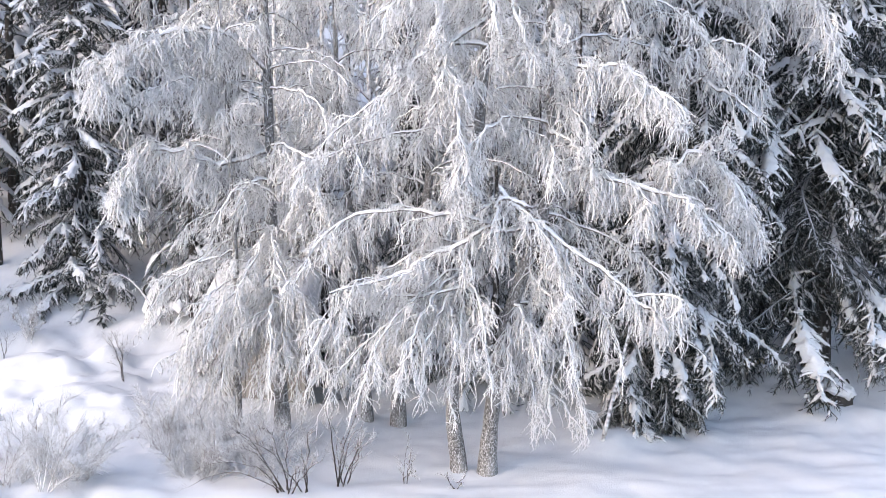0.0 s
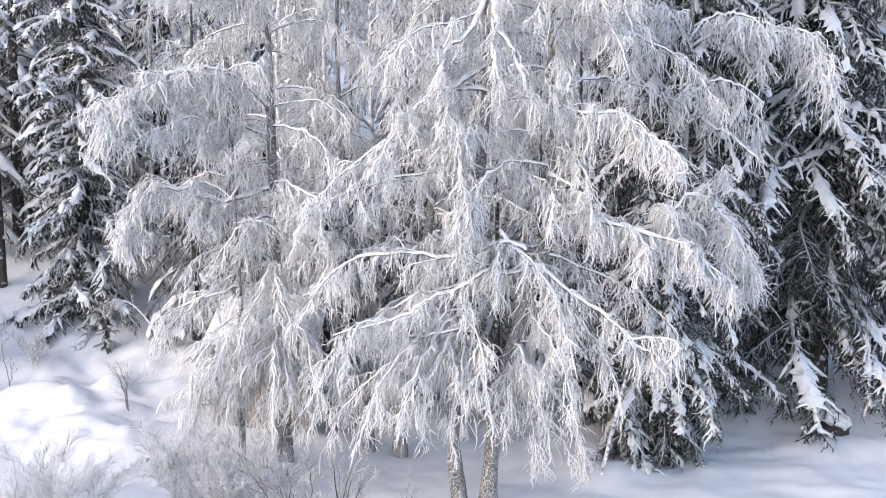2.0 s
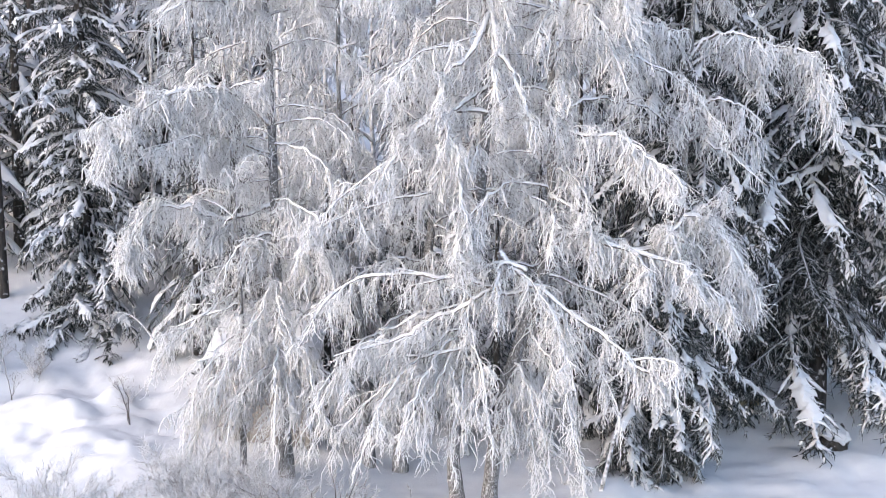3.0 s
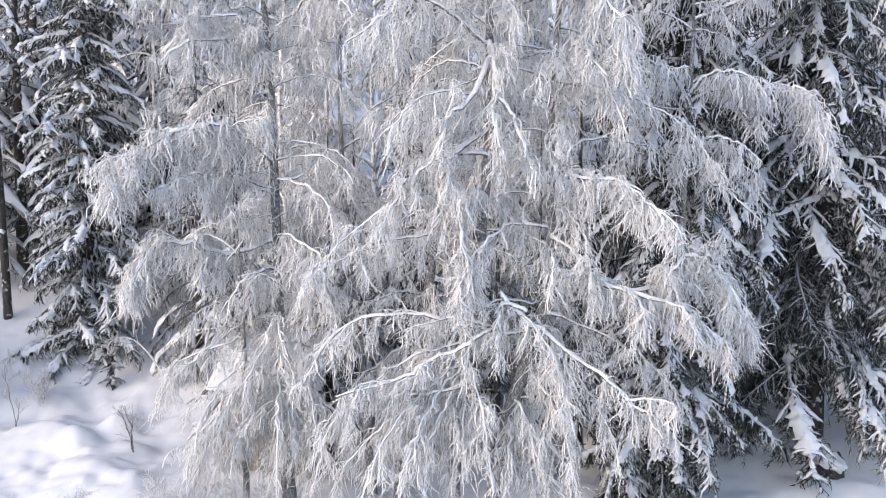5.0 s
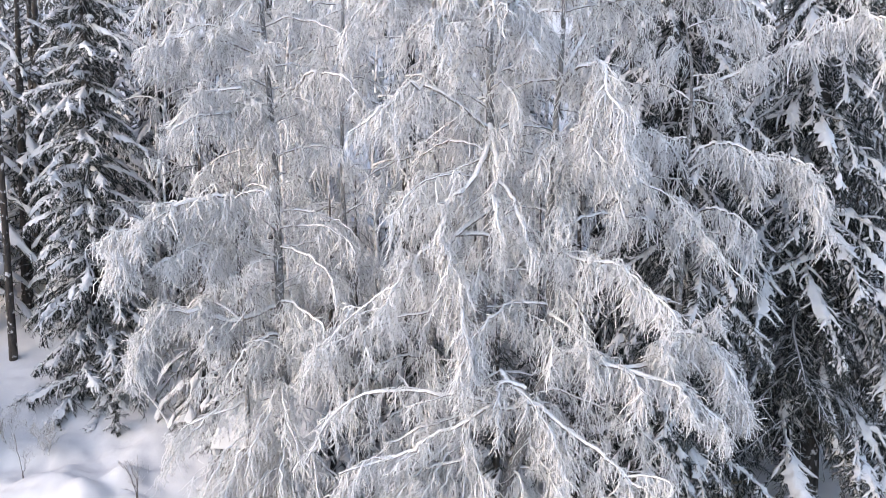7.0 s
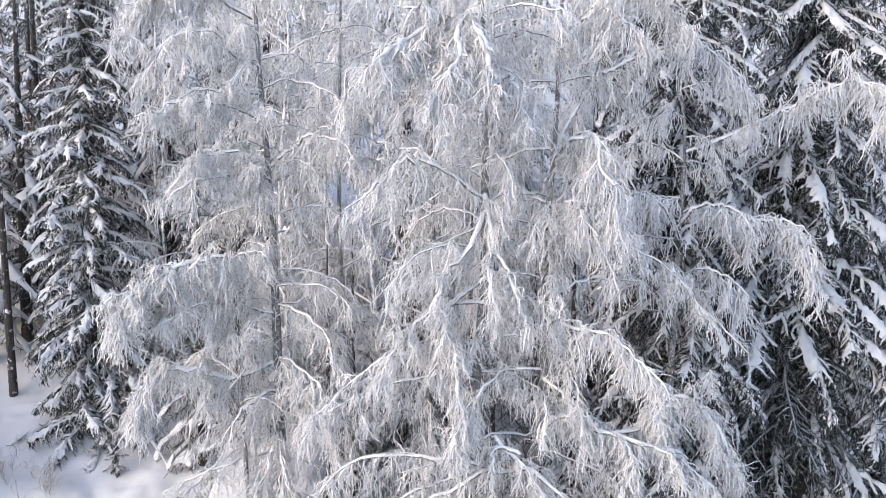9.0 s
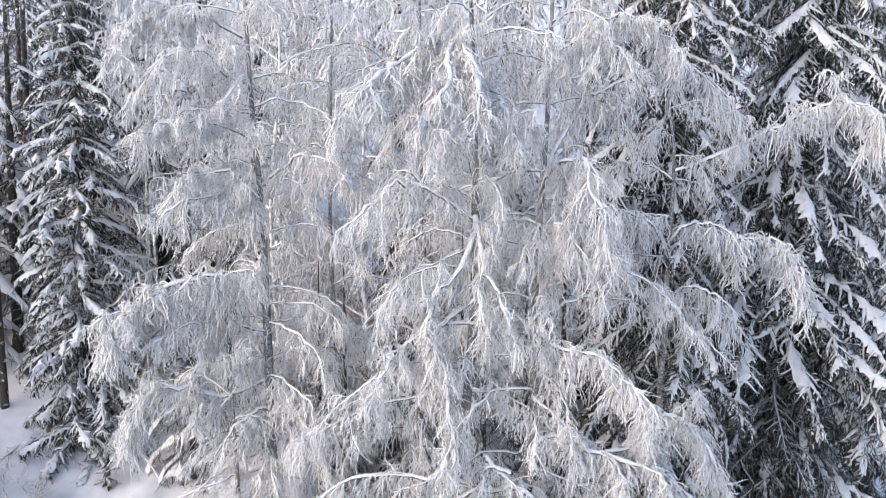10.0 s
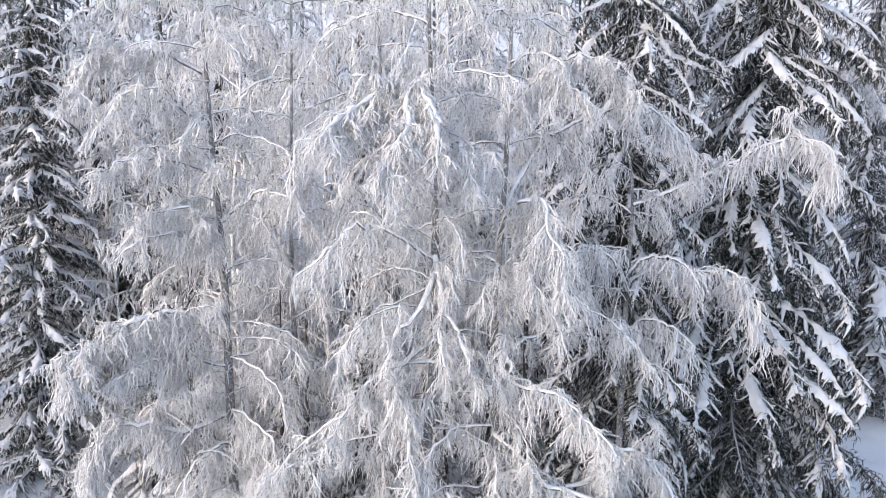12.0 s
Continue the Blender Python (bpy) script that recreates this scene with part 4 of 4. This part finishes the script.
bush("small frosted shrub on the slope", -12.2, 27.0, 7, 1.3, 0.7, False, 2)
bush("thin bare stems standing in the snow", -7.5, 27.4, 5, 1.9, 0.5, True, 2, thick=0.009)
bush("thin bare stems standing in the snow", -7.6, 24.0, 4, 1.3, 0.7, True, 1, thick=0.009)
bush("thin bare stems standing in the snow", -11.1, 25.4, 2, 1.2, 0.3, True, 1, thick=0.009)


def pole(label, name, category, a, b, r, mat, sag=0.0, twigs=0):
    ob = thing(name, pose(*a), label, category)
    d = np.array(b) - np.array(a)
    P = bezier(-0.04 * d, d * 0.33 + np.array([0, 0, sag]), d * 0.7 + np.array([0, 0, sag]), d, 12)[None]
    part("stem", tubes(P, taper(1, 12, r, r * 0.45), 8), mat, ob)
    if twigs:
        Q = grow(P, twigs, 0.3, 1.0, 0.5, 4, (0.6, 0.8, 0.1), 0.12, 0.15, 0.3)
        tagged(part("twig_mass", joined(tubes(Q, taper(len(Q), 5, 0.009, 0.005)), tubes(grow(Q, 5, 0.2, 1.0, 0.14, 1, (0.7, 0.7, 0.2), 0, 0.1), np.full((len(Q) * 5, 2), 0.007))), RIME, ob), kind="stuff")
    return ob


pole("dead birch pole leaning into the spruce", "leaning_pole", "dead tree", (3.38, 21.1, 0.24), (3.95, 20.6, 3.2), 0.05, FROST_BARK)
pole("young birch bent over by its load of snow", "sapling", "sapling", (-7.7, 27.3, ground_at(-7.7, 27.3)), (-9.3, 27.2, 3.0), 0.03, LIMB, 0.9, 14)
pole("bare grey tree trunk at the edge of the wood", "dead_tree", "tree", (-13.67, 31.0, ground_at(-13.67, 31.0)), (-13.9, 31.0, 12.0), 0.14, BARK, 0.0, 30)


# ---- shed behind the birches ----
def shed():
    x0, x1, y0, y1, zb = -5.3, -3.2, 23.3, 25.1, ground_at(-4.8, 23.3) - 0.15
    ob = thing("shed", pose(x0, y0, zb), "small grey plank shed with snow on its roof", "shed")
    w, d, h0, h1 = x1 - x0, y1 - y0, 2.3, 2.95
    n = 15
    for i in range(n):
        if i == 10:
            continue
        a, b = w * i / n + 0.006, w * (i + 1) / n - 0.006
        g = rng.uniform(-0.008, 0.008)
        part("plank", box(a, b, g, g + 0.03, 0, h0), WOOD, ob, smooth=False)
    for sx in (0.0, w - 0.03):
        for i in range(11):
            a, b = d * i / 11 + 0.006, d * (i + 1) / 11 - 0.006
            part("plank", box(sx, sx + 0.03, a + 0.035, b + 0.035, 0, h0 + (h1 - h0) * (a / d)), WOOD, ob, smooth=False)
    part("back_wall", box(0.03, w - 0.03, d, d + 0.03, 0, h1), WOOD, ob, smooth=False)
    for x in (0.0, w - 0.09):
        part("corner_post", box(x - 0.03, x + 0.09, -0.05, -0.012, 0, h0), WOOD, ob, smooth=False)
    V, Q = box(-0.25, w + 0.25, -0.35, d + 0.25, 0, 0.06)
    V[:, 2] += h0 + (h1 - h0) * V[:, 1] / d + 0.01
    roof = part("roof", (V, Q), WOOD, ob, "weathered plank roof", smooth=False)
    u, v = np.meshgrid(np.linspace(-0.3, w + 0.3, 22), np.linspace(-0.42, d + 0.3, 18), indexing="ij")
    e = np.minimum(np.minimum(u + 0.3, w + 0.3 - u) / 0.3, np.minimum(v + 0.42, d + 0.3 - v) / 0.25).clip(0, 1)
    top = h0 + (h1 - h0) * v / d + 0.075 + 0.26 * np.sqrt(e) * (1 + 0.15 * rng.normal(size=u.shape))
    i = np.arange(u.size).reshape(u.shape)
    part("snow_cover", (np.stack([u, v, top], -1).reshape(-1, 3), np.stack([i[:-1, :-1], i[1:, :-1], i[1:, 1:], i[:-1, 1:]], -1).reshape(-1, 4)), SNOW, roof, "thick rounded snow on the roof")


shed()


def mound_shape(r, squash, rough, seed, rings=14, segs=20, floor=-0.35):
    """A lumpy rounded body."""
    th, ph = np.meshgrid(np.linspace(0.02, math.pi * 0.72, rings), np.linspace(0, 2 * math.pi, segs, endpoint=False), indexing="ij")
    d = np.stack([np.sin(th) * np.cos(ph), np.sin(th) * np.sin(ph), np.cos(th)], -1)
    k = np.array([1 + rough * noise.fractal(Vector(q * 1.6) + Vector((seed, 0, 0)), 1.0, 2.0, 4) for q in d.reshape(-1, 3)]).reshape(th.shape)
    V = d * k[..., None] * np.array(squash) * r
    i = np.arange(rings * segs).reshape(rings, segs)
    j = np.roll(i, -1, 1)
    return V.reshape(-1, 3), np.stack([i[:-1], i[1:], j[1:], j[:-1]], -1).reshape(-1, 4)


def stump():
    ob = thing("tree_stump", pose(9.45, 23.9, ground_at(9.45, 23.9) + 0.18, 0, 18, 10), "dark tree stump under a slab of snow", "stump")
    part("body", mound_shape(0.40, (1.0, 0.8, 0.95), 0.35, 3.0, 20, 30), BARK, ob)
    V, Q = mound_shape(0.40, (0.95, 0.8, 0.6), 0.4, 8.0, 22, 32)
    part("snow_cover", (V + np.array([-0.14, -0.10, 0.16]), Q), SNOW, ob, "thick snow lying on the stump")


stump()


def fallen_log():
    ob = thing("fallen_log", pose(7.1, 25.6, ground_at(7.6, 25.6) + 0.10, 0, 0, 8), "pale fallen log dusted with snow between spruces", "log")
    P = np.stack([np.linspace(0, 1.15, 8), np.zeros(8), np.linspace(0, 0.06, 8)], 1)[None]
    part("stem", tubes(P, taper(1, 8, 0.12, 0.09, 0.06), 10), STRAW, ob)
    part("snow_cover", tubes(P + np.array([0, 0.02, 0.075]), taper(1, 8, 0.085, 0.05, 0.3), 7, 0.6), SNOW, ob)


fallen_log()
